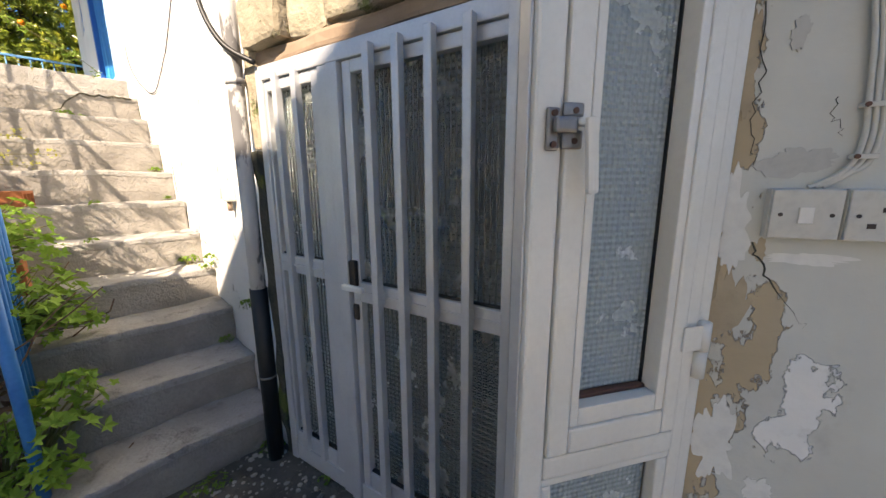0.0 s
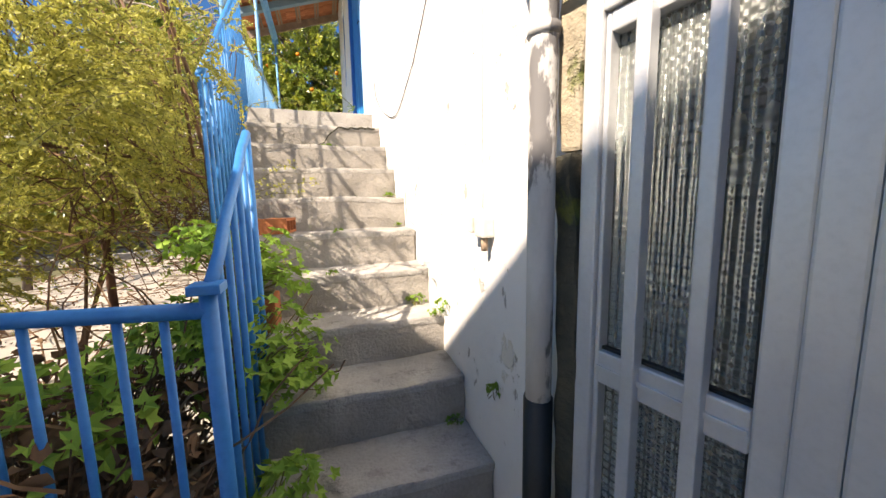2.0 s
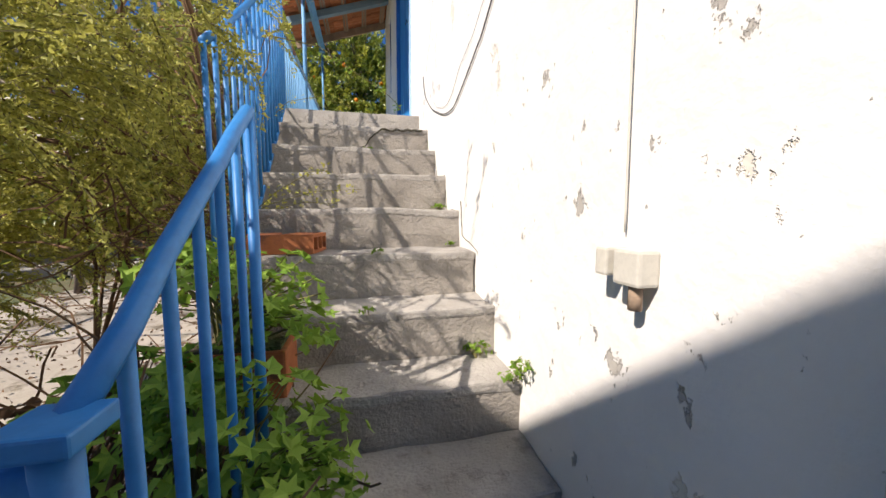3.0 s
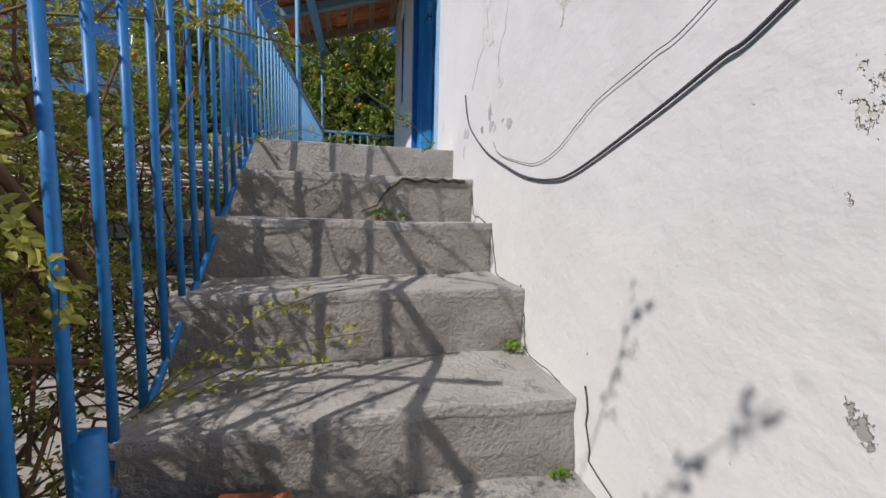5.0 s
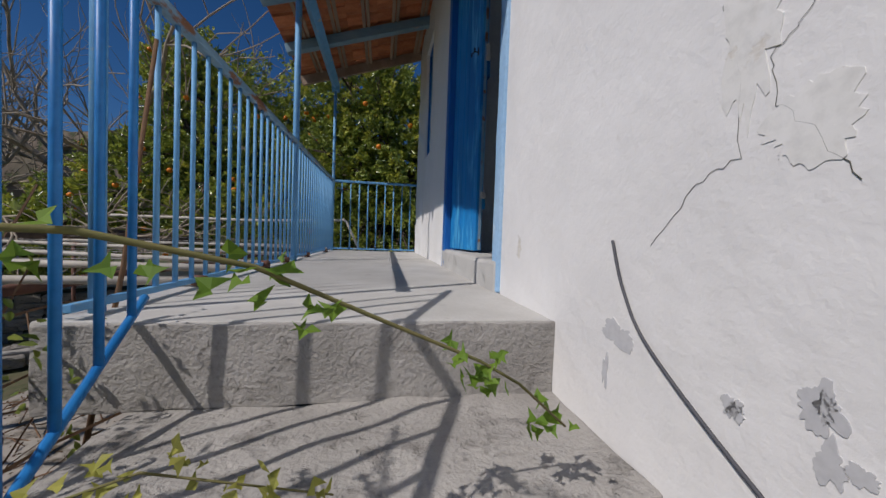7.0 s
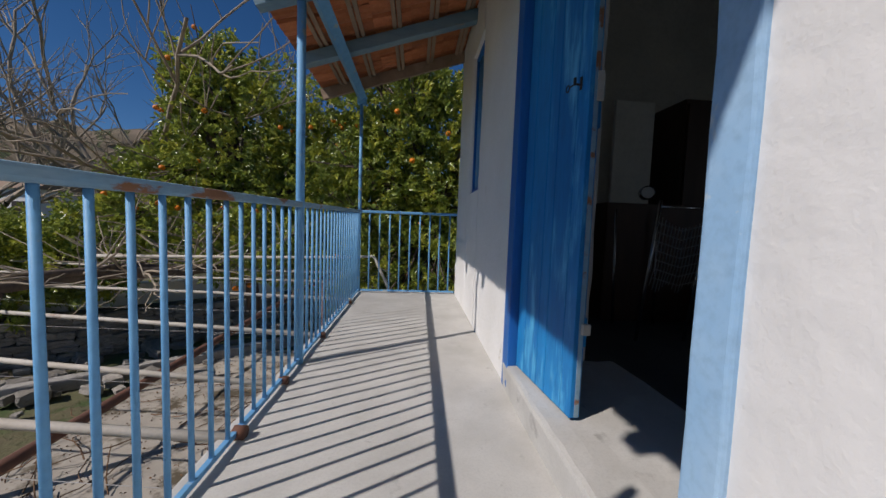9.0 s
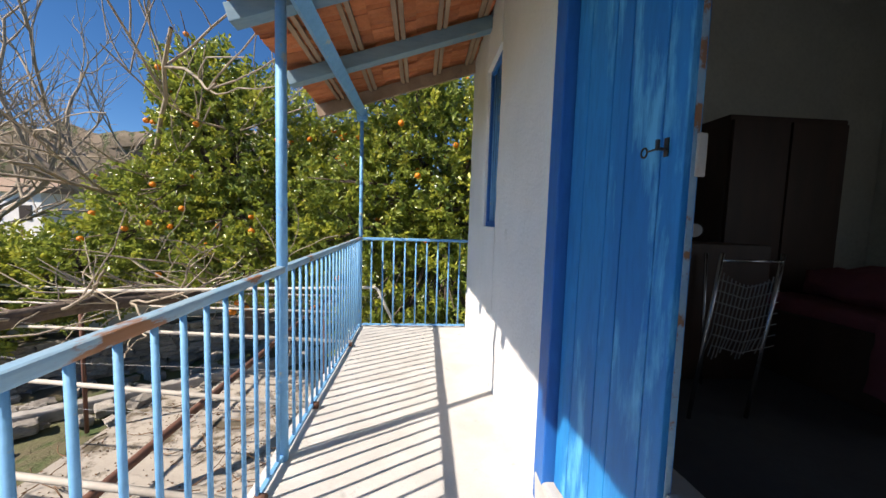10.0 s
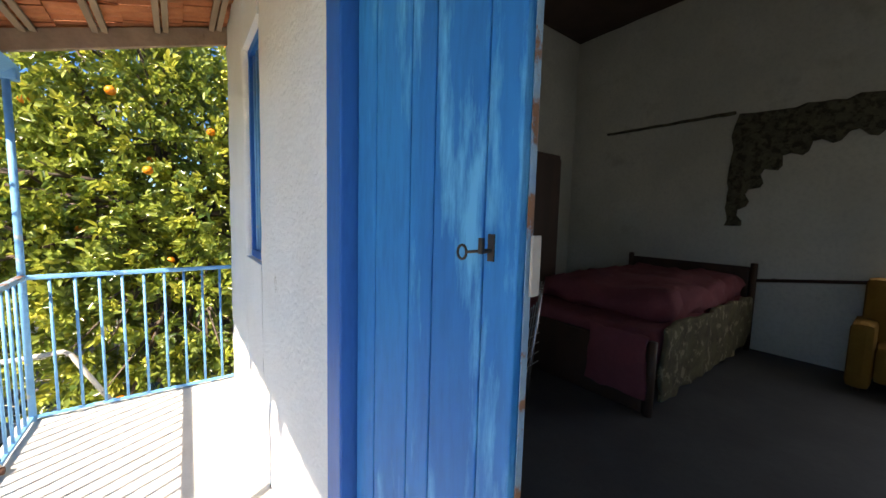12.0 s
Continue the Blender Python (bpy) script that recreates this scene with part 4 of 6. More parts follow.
for at, hole in ((0.054, True), (0.130, False)):
    sw = thing("light_switch" if hole else "power_socket", tuple(FS @ Vector((at, 0, -0.92))), "aged white surface-mounted switch box" if hole else "aged white surface-mounted socket box", "switch" if hole else "socket")
    part("box", block(at, at + 0.073, -0.013, 0.004, -0.916, -0.851, 0.002, None, FS), PLASTIC, sw)
    part("face", block(at + 0.001, at + 0.072, -0.018, -0.0132, -0.915, -0.852, 0.002, None, FS), PLASTIC, sw)
    for sx in (0.011, 0.062):
        part("screw", tube([FS @ Vector((at + sx, -0.0181, -0.884)), FS @ Vector((at + sx, -0.0188, -0.884))], 0.0026, 10), DARKMETAL, sw, "dark screw")
    if hole:
        part("rocker", block(at + 0.029, at + 0.044, -0.0205, -0.0182, -0.895, -0.874, 0.001, None, FS), ALUWARM, sw, "yellowed rocker")
    else:
        for hx, hz in ((0.035, -0.876), (0.024, -0.896), (0.046, -0.896)):
            part("hole", block(at + hx - 0.004, at + hx + 0.004, -0.0187, -0.0181, hz - 0.003, hz + 0.003, 0, None, FS), DARKMETAL, sw)
for k in range(3):
    o = k * 0.007
    hanging("cable", [FS @ Vector(p) for p in ((0.094 + o, -0.004, -0.849), (0.115 + o, -0.005, -0.838 + o / 3), (0.132 + o, -0.005, -0.818), (0.137 + o, -0.005, -0.785), (0.134 + o, -0.005, -0.745), (0.128 + o, -0.005, -0.68), (0.118 + o, -0.005, -0.60), (0.10 + o, -0.005, -0.3))],
            0.0032, "white painted cable clipped to the wall", PLASTIC)
for z in (-0.752, -0.812):
    clip = thing("cable_clip", tuple(FS @ Vector((0.137, 0, z))), "white cable clip with a rusty nail", "cable clip", "cable clips")
    part("strap", block(0.128, 0.152, -0.011, 0.001, z - 0.003, z + 0.003, 0.001, None, FS), PLASTIC, clip)
    part("nail", tube([FS @ Vector((0.131, -0.0105, z)), FS @ Vector((0.131, -0.013, z))], 0.003, 8), RUST, clip, "rusty nail head")

# ---- bricks on the stairs ----
def hollow_brick(at, turn):
    b = thing("brick", at, "broken orange hollow clay brick on a stair tread", "brick", "loose bricks")
    M = Matrix.Translation(at) @ Matrix.Rotation(turn, 4, "Z")
    bm = bmesh.new()
    ys, zs = (-0.10, -0.088, -0.036, -0.026, 0.026, 0.036, 0.088, 0.10), (0.0, 0.012, 0.062, 0.074)

    def solid(a, c):
        return 0 <= a < 7 and 0 <= c < 3 and not (c == 1 and a in (1, 3, 5))
    for a in range(7):
        for c in range(3):
            if not solid(a, c):
                continue
            y0, y1, z0, z1 = ys[a], ys[a + 1], zs[c], zs[c + 1]
            quads = [[(x, y0, z0), (x, y1, z0), (x, y1, z1), (x, y0, z1)] for x in (-0.062, 0.062)]
            for da, dc, (p, q) in ((-1, 0, ((y0, z0), (y0, z1))), (1, 0, ((y1, z0), (y1, z1))), (0, -1, ((y0, z0), (y1, z0))), (0, 1, ((y0, z1), (y1, z1)))):
                if not solid(a + da, c + dc):
                    quads.append([(-0.062, *p), (0.062, *p), (0.062, *q), (-0.062, *q)])
            for quad in quads:
                bm.faces.new([bm.verts.new(M @ Vector(v)) for v in quad])
    bmesh.ops.remove_doubles(bm, verts=bm.verts[:], dist=0.0006)
    bmesh.ops.recalc_face_normals(bm, faces=bm.faces)
    part("shell", bm, BRICK, b)


hollow_brick((-0.835, -1.42, -0.957), radians(14))
hollow_brick((-0.69, -1.41, -0.957), radians(-8))

# ---- stains, flakes and cracks on the walls ----
def flake(wall, y, z, ry, rz, seed, material, label, x=-0.0012, M=None):
    rng = random.Random(seed)
    bm = bmesh.new()
    n = 64
    lo, hi = [], []
    for k in range(n):
        a = 2 * math.pi * k / n
        s = 0.75 + 0.5 * noise.noise(Vector((math.cos(a) * 1.3, math.sin(a) * 1.3, seed * 3.7))) + 0.3 * noise.noise(Vector((math.cos(a) * 5, math.sin(a) * 5, seed * 1.9)))
        p = (y + ry * s * math.cos(a), z + rz * s * math.sin(a))
        for row, d in ((lo, 0.02), (hi, x)):
            v = Vector((d, p[0], p[1])) if M is None else M @ Vector((p[0], d, p[1]))
            row.append(bm.verts.new(v))
    mid = bm.verts.new(sum((v.co for v in hi), Vector()) / n)
    for k in range(n):
        bm.faces.new((mid, hi[k], hi[(k + 1) % n]))
        bm.faces.new((hi[k], lo[k], lo[(k + 1) % n], hi[(k + 1) % n]))
    bmesh.ops.recalc_face_normals(bm, faces=bm.faces)
    return part("flake", bm, material, wall, label)


def crack(wall, pts, seed, r=0.0016, x=-0.001, M=None, to=None):
    rng = random.Random(seed)
    line = []
    for (a, b), (c, d) in zip(pts, pts[1:]):
        for k in range(6):
            u = k / 6
            line.append((a + (c - a) * u + rng.uniform(-0.005, 0.005), b + (d - b) * u + rng.uniform(-0.005, 0.005)))
    line.append(pts[-1])
    vs = [Vector((x, p, q)) if M is None else M @ Vector((p, x, q)) for p, q in line]
    return part("crack", tube(vs, r, 4, None, r * 0.5), DARKGAP, wall, "thin dark crack")


STAIN = surface("grey_damp_stain", (0.52, 0.52, 0.53), (0.56, 0.56, 0.56), 0.9, scale=9, grain=60, bump=0.2, depth=0.002)
CREAM = surface("bare_cream_plaster", (0.74, 0.73, 0.69), (0.78, 0.77, 0.74), 0.95, scale=12, grain=45, spots=(0.64, 0.60, 0.53), spot_at=(0.60, 0.70), spot_scale=18, bump=0.3, depth=0.004)
marks = thing("wall_marks", (0, -0.5, 0.0), "flaked patches, damp spots and cracks in the white wall paint", "wall damage", "", "structure")
for k, (y, z, ry, rz) in enumerate(((-0.27, 0.03, 0.060, 0.035), (-0.235, -0.05, 0.012, 0.05), (-0.505, 0.0, 0.017, 0.022), (-0.60, 0.043, 0.026, 0.030), (-0.612, -0.012, 0.018, 0.028), (-0.606, 0.045, 0.014, 0.018), (-0.657, -0.03, 0.012, 0.015),
                                      (-0.738, -0.022, 0.014, 0.010), (-0.635, -0.01, 0.016, 0.014), (-0.51, -0.004, 0.014, 0.016), (-0.80, -0.05, 0.03, 0.02))):
    flake(marks, y, z, ry, rz, k + 1, STAIN, "grey damp spot")
for k, (y, z, ry, rz) in enumerate(((-0.50, 0.50, 0.05, 0.16), (-0.57, 0.36, 0.06, 0.06), (-0.69, 0.20, 0.012, 0.08), (-0.70, 0.118, 0.028, 0.018))):
    flake(marks, y, z, ry, rz, k + 31, CREAM, "bare cream plaster where paint has flaked", -0.0008)
crack(marks, ((-0.342, 0.212), (-0.433, 0.309), (-0.496, 0.338), (-0.488, 0.465), (-0.459, 0.551), (-0.50, 0.75)), 3, 0.0006, -0.0004)
crack(marks, ((-0.618, 0.290), (-0.583, 0.34), (-0.54, 0.393), (-0.531, 0.452), (-0.564, 0.489), (-0.62, 0.60)), 4, 0.0006, -0.0004)
crack(marks, ((-0.72, 0.11), (-0.686, 0.126), (-0.673, 0.238), (-0.729, 0.29), (-0.75, 0.42)), 5, 0.0007, -0.0004)
crack(marks, ((-1.3, -0.74), (-1.33, -0.90), (-1.55, -0.955)), 9, 0.003, -0.001)
crack(marks, ((-0.95, -0.58), (-0.99, -0.70), (-1.0, -0.775), (-1.2, -0.782)), 10, 0.003, -0.001)
crack(marks, ((-0.39, -0.22), (-0.42, -0.36), (-0.66, -0.40), (-0.70, -0.5), (-0.74, -0.585), (-0.93, -0.595)), 11, 0.003, -0.001)
sm = thing("plaster_marks", tuple(FS @ Vector((0.08, 0, -1.1))), "cracks and lifted flakes in the old plaster", "wall damage", "", "structure")
crack(sm, ((0.047, -0.926), (0.069, -0.970), (0.110, -1.025), (0.131, -1.062), (0.131, -1.08)), 12, 0.0014, -0.0008, FS)
crack(sm, ((0.128, -1.055), (0.102, -1.094), (0.086, -1.147), (0.070, -1.203)), 13, 0.0008, -0.0004, FS)
crack(sm, ((0.131, -1.08), (0.132, -1.15), (0.140, -1.24)), 14, 0.0006, -0.0004, FS)
crack(sm, ((0.103, -0.735), (0.106, -0.762), (0.119, -0.786)), 15, 0.0006, -0.0004, FS)
crack(sm, ((0.022, -0.62), (0.030, -0.70), (0.026, -0.76), (0.034, -0.82)), 16, 0.0008, -0.0004, FS)
BARE = surface("bare_tan_render", (0.47, 0.38, 0.26), (0.40, 0.32, 0.22), 0.95, scale=9, grain=50, bump=0.7, depth=0.006)
WHITEFLAKE = surface("lifted_white_paint", (0.78, 0.77, 0.73), (0.70, 0.69, 0.65), 0.8, scale=8, grain=50, bump=0.4, depth=0.004)
GREYCOAT = surface("grey_undercoat", (0.52, 0.51, 0.47), (0.46, 0.45, 0.41), 0.9, scale=14, grain=60, bump=0.3, depth=0.002)
for k, (a, z, ra, rz, mt, name, lift) in enumerate((
        (0.030, -1.07, 0.040, 0.15, BARE, "bare tan render", -0.0006), (0.012, -0.70, 0.013, 0.09, BARE, "bare tan render", -0.0006), (0.020, -0.90, 0.024, 0.085, WHITEFLAKE, "lifted flake of white paint", -0.0016),
        (0.043, -1.25, 0.036, 0.10, WHITEFLAKE, "lifted flake of white paint", -0.0022), (0.085, -0.815, 0.050, 0.024, GREYCOAT, "grey undercoat laid bare", -0.0005), (0.115, -0.945, 0.055, 0.010, WHITEFLAKE, "lifted flake of white paint", -0.0012),
        (0.060, -0.66, 0.012, 0.022, GREYCOAT, "grey undercoat laid bare", -0.0005), (0.10, -1.31, 0.022, 0.030, WHITEFLAKE, "lifted flake of white paint", -0.0016), (0.055, -0.935, 0.012, 0.02, BARE, "bare tan render", -0.0009))):
    flake(sm, a, z, ra, rz, 61 + k, mt, name, lift, FS)
part("plaster_strip", rough_block(-0.075, -0.021, -0.036, 0.06, -0.733, DOORTOP + 0.12, 0.03, 0.012, 21, 0.008), MOSSY, lin, "crumbling mossy render beside the frame").matrix_basis = FR

# ---- pergola of pipes beside the balcony ----
pg = thing("pergola", (-3, 3, GROUND), "low pergola of pale and rusty pipes for a vine", "pergola", "", "structure")
for k, (y, s, x1, rr) in enumerate(((0.55, 0.10, -5.5, 0.016), (1.30, 0.13, -6.0, 0.021), (1.75, 0.16, -6.0, 0.016), (2.48, 0.15, -6.5, 0.016), (3.55, 0.12, -7.0, 0.015), (4.6, 0.12, -7.0, 0.014), (5.6, 0.1, -7.0, 0.014), (-0.25, 0.10, -5.0, 0.016))):
    x0 = -1.13 if 0 < y < 4 else -1.5
    z = 0.022 if 0 < y < 4 else -0.02 - (0.05 if y < 0 else -0.03)
    part("pipe", tube([(x0 + (x1 - x0) * u, y + s * (x0 - (x0 + (x1 - x0) * u)), z - 0.03 * math.sin(u * 3 + k)) for u in (0, 0.25, 0.5, 0.75, 1)], rr, 8), PALEPIPE, pg, "pale painted pipe", True)
    if 0 < y < 4:
        part("pipe_end", tube([(x0 + 0.012, y, z), (x0 - 0.03, y + 0.003, z)], rr + 0.006, 8), RUST, pg, "rusty pipe end", True)
part("cross_pipe", tube([(-1.89, -0.6, -0.045), (-1.89, 2.0, -0.05), (-1.89, 7.0, -0.05)], 0.024, 8), RUST, pg, "rusty brown cross pipe", True)
part("cross_pipe", tube([(-5.2, 0.2, -0.045), (-5.2, 7.0, -0.03)], 0.024, 8), RUST, pg, "rusty brown cross pipe", True)
for x, y in ((-1.89, -0.4), (-1.89, 5.5), (-5.2, 0.6), (-5.2, 5.5)):
    part("post", tube([(x, y, GROUND - 0.02), (x, y, -0.05)], 0.026, 8), RUST, pg, "rusty post", True)
for k in range(9):
    y = 0.3 + k * 0.62
    part("wire", tube([(-1.16, y, 0.12 - 0.02 * (k % 3)), (-3.2, y + 0.25, 0.06 + 0.03 * (k % 2)), (-6.2, y + 0.9, 0.10)], 0.0014, 4), NET, pg)
bp = thing("bent_pipe", (-0.78, 4.2, 0), "bent pale pipe standing against the end railing", "pipe")
part("pipe", tube([(-4.0, 4.05, 0.36), (-2.2, 4.3, 0.37), (-1.2, 4.22, 0.41), (-1.0, 4.205, 0.425), (-0.965, 4.20, 0.40), (-0.90, 4.20, 0.26), (-0.78, 4.2, 0.012)], 0.017, 8), PALEPIPE, bp, "", True)


# ---- branches ----
def limb(bm, p, d, length, r, depth, rng, bend=0.25, kids=3, up=0.1, shrink=0.62, sides=6, tips=None):
    pts, dd = [Vector(p)], Vector(d).normalized()
    n = 5
    for i in range(n):
        dd = (dd + Vector((rng.uniform(-bend, bend), rng.uniform(-bend, bend), rng.uniform(-bend, bend) + up))).normalized()
        pts.append(pts[-1] + dd * length / n)
    tube(pts, r, sides, bm, r * 0.55, False)
    if depth == 0:
        if tips is not None:
            tips.append((pts[-1], dd))
        return
    for k in range(kids):
        i = rng.randint(2, n)
        side = Vector((rng.uniform(-1, 1), rng.uniform(-1, 1), rng.uniform(-0.5, 0.9)))
        limb(bm, pts[i], (dd + side * 0.9).normalized(), length * rng.uniform(0.5, 0.8), r * shrink * (0.9 if i < n else 0.8), depth - 1, rng, bend, kids, up, shrink, max(4, sides - 1), tips)


# ---- grape vine lying on the pergola ----
vine = thing("grape_vine", (-4.0, 5.2, 0.0), "gnarled leafless grape vine lying over the pipes", "vine")
rv = random.Random(5)
bm = bmesh.new()
pts = [Vector((-4.6, 3.6, 0.0)) + Vector((0.14 * i + 0.09 * math.sin(i * 1.3), 0.33 * i, 0.07 + 0.05 * math.sin(i * 0.9))) for i in range(11)]
tube(pts, 0.085, 8, bm, 0.06)
tube([p + Vector((0.10 * math.sin(i), 0.05, 0.06 + 0.03 * math.cos(i * 1.7))) for i, p in enumerate(pts)], 0.045, 7, bm, 0.03)
part("trunk", bm, BARK, vine, "", True)
part("stem", tube([(-4.55, 3.7, 0.02), (-4.7, 3.5, -0.5), (-4.65, 3.45, -1.2), (-4.7, 3.4, GROUND)], 0.055, 8), BARK, vine, "", True)
bm = bmesh.new()
for i in range(34):
    p = pts[rv.randint(1, 10)]
    limb(bm, p, (rv.uniform(-1, 1), rv.uniform(-1, 0.6), 0.1), rv.uniform(0.7, 1.6), 0.018, 1, rv, 0.3, 3, -0.02, 0.6, 5)
part("cane_mass", bm, PALEBARK, vine, "pale dry vine canes", True)

# litter on the yard
lt = thing("leaf_litter", (-3, 3, GROUND), "brown dead leaves and twigs scattered over the yard", "litter", "", "stuff")
rg = np.random.default_rng(77)
p = rg.uniform((-5.0, -1.5, GROUND + 0.015), (-1.3, 7.0, GROUND + 0.03), (2600, 3))
cloud("leaf_mass", p, rg.normal(0, 1, (2600, 3)) * [1, 1, 0.15], 0.3, 1, 0.034, 0.018, DRYTWIG, lt, 14).matrix_parent_inverse = lt.matrix_basis.inverted()
bm = bmesh.new()
for k in range(150):
    q = Vector((rv.uniform(-5.0, -1.5), rv.uniform(0, 6.5), GROUND + 0.03))
    limb(bm, q, (rv.uniform(-1, 1), rv.uniform(-1, 1), 0.05), rv.uniform(0.3, 0.9), 0.008, 0, rv, 0.3, 2, 0.0, 0.6, 4)
part("twig_mass", bm, DRYTWIG, lt)

# ---- terrace: kerb, dry stone wall, low concrete wall ----
FT = along(Vector((-7.9, 4.35, 0)), Vector((3.1, 2.35, 0)))
setting("kerb", rough_block(0, 8.6, 0, 0.22, GROUND - 0.05, GROUND + 0.16, 0.2, 0.02, 4, 0.03), CONCRETE, "rough grey concrete kerb", "kerb").matrix_world = FT
setting("terrace_soil", block(0, 9.4, 0.22, 1.2, GROUND - 0.05, GROUND + 0.08), SOIL, "dark soil bed with weeds", "bed").matrix_world = FT
dry = thing("dry_stone_wall", (-5, 7.3, GROUND), "low dry wall of flat grey stones", "wall", "", "structure")
rd = random.Random(11)
part("core", block(0, 9.6, 1.30, 1.6, GROUND - 0.05, -1.06, 0, None, FT), DARKGAP, dry, "dark core between the stones")
stone_meshes = [mesh_of("stone", rough_block(-0.5, 0.5, -0.5, 0.5, -0.5, 0.5, 0.5, 0.13, i * 7.7, 0.10), STONE) for i in range(6)]
zc = GROUND
while zc < -1.10:
    h, xc = rd.uniform(0.09, 0.15), rd.uniform(0, 0.2)
    while xc < 9.3:
        w = rd.uniform(0.18, 0.46)
        o = new("stone", stone_meshes[rd.randint(0, 5)])
        o.parent = dry
        o.matrix_parent_inverse = dry.matrix_basis.inverted()
        o.matrix_basis = FT @ Matrix.Translation((xc + w / 2, 1.30 + rd.uniform(-0.03, 0.03), zc + h / 2)) @ Matrix.Rotation(rd.uniform(-0.12, 0.12), 4, "Y") @ Matrix.Diagonal((w * 0.97, 0.26, h * 0.95, 1))
        xc += w
    zc += h
for k in range(150):
    xc, yc, w = rd.uniform(0.2, 8.8), rd.uniform(-0.9, 1.2), rd.uniform(0.10, 0.34)
    if yc < 0.25 and (xc > 4.5 or rd.random() < 0.4):
        continue
    o = new("stone", stone_meshes[rd.randint(0, 5)])
    o.parent = dry
    o.matrix_parent_inverse = dry.matrix_basis.inverted()
    o.matrix_basis = FT @ Matrix.Translation((xc, yc, GROUND + (0.08 if yc > 0.22 else 0.0) + w * 0.2)) @ Matrix.Rotation(rd.uniform(0, 3), 4, "Z") @ Matrix.Rotation(rd.uniform(-0.3, 0.3), 4, "X") @ Matrix.Diagonal((w, w * rd.uniform(0.6, 0.9), w * 0.5, 1))
setting("low_wall", rough_block(0.6, 8.2, 1.75, 1.93, -1.3, -0.62, 0.25, 0.012, 9, 0.02), OLDWALL, "low weathered concrete wall behind the stones", "wall").matrix_world = FT
setting("terrace", block(-1, 12, 1.6, 8, GROUND - 0.1, -1.08), SOIL, "raised earth terrace under the orange trees", "ground").matrix_world = FT


# ---- citrus trees ----
def crown_points(blobs, count, seed, inner=0.72, cut=None):
    rng = np.random.default_rng(seed)
    vol = np.array([b[3] * b[4] * b[5] for b in blobs]) ** 0.67
    which = rng.choice(len(blobs), count, p=vol / vol.sum())
    B = np.array(blobs)[which]
    d = rng.normal(0, 1, (count, 3))
    d /= np.linalg.norm(d, axis=1)[:, None]
    lump = np.array([1 + 0.30 * noise.noise(Vector((v[0] * 2.3 + w * 5, v[1] * 2.3, v[2] * 2.3))) + 0.16 * noise.noise(Vector((v[0] * 6 + w * 9, v[1] * 6, v[2] * 6))) for v, w in zip(d, which)])
    rad = rng.uniform(inner, 1.0, count) ** 0.6 * lump
    p = B[:, :3] + d * B[:, 3:6] * rad[:, None]
    dd = d + rng.normal(0, 0.35, (count, 3)) + [0, 0, 0.15]
    dd /= np.linalg.norm(dd, axis=1)[:, None]
    if cut is not None:
        keep = cut(p)
        p, dd = p[keep], dd[keep]
    return p, dd


orange_bm = bmesh.new()
bmesh.ops.create_uvsphere(orange_bm, u_segments=14, v_segments=9, radius=0.046)
for v in orange_bm.verts:
    v.co.z *= 0.93
orange_mesh = mesh_of("orange", orange_bm, ORANGE, True)


def clear_of_house(p):
    return ~((p[:, 0] > -1.35) & (p[:, 1] < 4.55)) & ~((p[:, 0] > -0.2) & (p[:, 1] < 4.7)) & ~((p[:, 0] < -1.1) & (p[:, 1] < 4.9) & (p[:, 2] > -0.2) & (p[:, 0] > -3.5))


def citrus(base, blobs, shoots, seed, fruit, label):
    t = thing("orange_tree", base, label, "tree", "orange trees")
    rng = random.Random(seed)
    bm = bmesh.new()
    b = Vector(base)
    top = Vector((sum(x[0] for x in blobs) / len(blobs), sum(x[1] for x in blobs) / len(blobs), blobs[0][2] - 0.6))
    tube([b, b.lerp(top, 0.4) + Vector((0.08, -0.05, 0)), top], 0.13, 9, bm, 0.08)
    for x in blobs:
        c = Vector(x[:3])
        for k in range(6):
            e = c + Vector((rng.uniform(-0.7, 0.7) * x[3], rng.uniform(-0.7, 0.7) * x[4], rng.uniform(-0.5, 0.8) * x[5]))
            mid = top.lerp(e, 0.5) + Vector((rng.uniform(-0.2, 0.2), rng.uniform(-0.2, 0.2), rng.uniform(-0.1, 0.2)))
            tube([b.lerp(top, rng.uniform(0.6, 1)), mid, e], 0.05, 6, bm, 0.012)
            for j in range(3):
                tube([mid.lerp(e, 0.4), e + Vector((rng.uniform(-0.5, 0.5), rng.uniform(-0.5, 0.5), rng.uniform(-0.3, 0.5)))], 0.018, 5, bm, 0.006)
    part("trunk", bm, BARK, t, "", True)
    p, d = crown_points(blobs, shoots, seed, 0.35, clear_of_house)
    cut = int(len(p) * 0.72)
    cloud("crown", p[:cut], d[:cut], 0.80, 15, 0.094, 0.045, CITRUS, t, seed, 0.15).matrix_parent_inverse = t.matrix_basis.inverted()
    cloud("crown", p[cut:], d[cut:], 0.70, 15, 0.094, 0.044, CITRUSLIGHT, t, seed + 1, 0.05, "young yellow-green leaves").matrix_parent_inverse = t.matrix_basis.inverted()
    p, d = crown_points(blobs, fruit * 3, seed + 9, 0.98, clear_of_house)
    mid = np.array(blobs)[:, :3].mean(0)
    k = 0
    for q in p:
        q = mid + (q - mid) * 1.03
        if k < fruit and (q[1] < blobs[0][1] + 0.3):
            put("orange", orange_mesh, t, Vector(q))
            k += 1


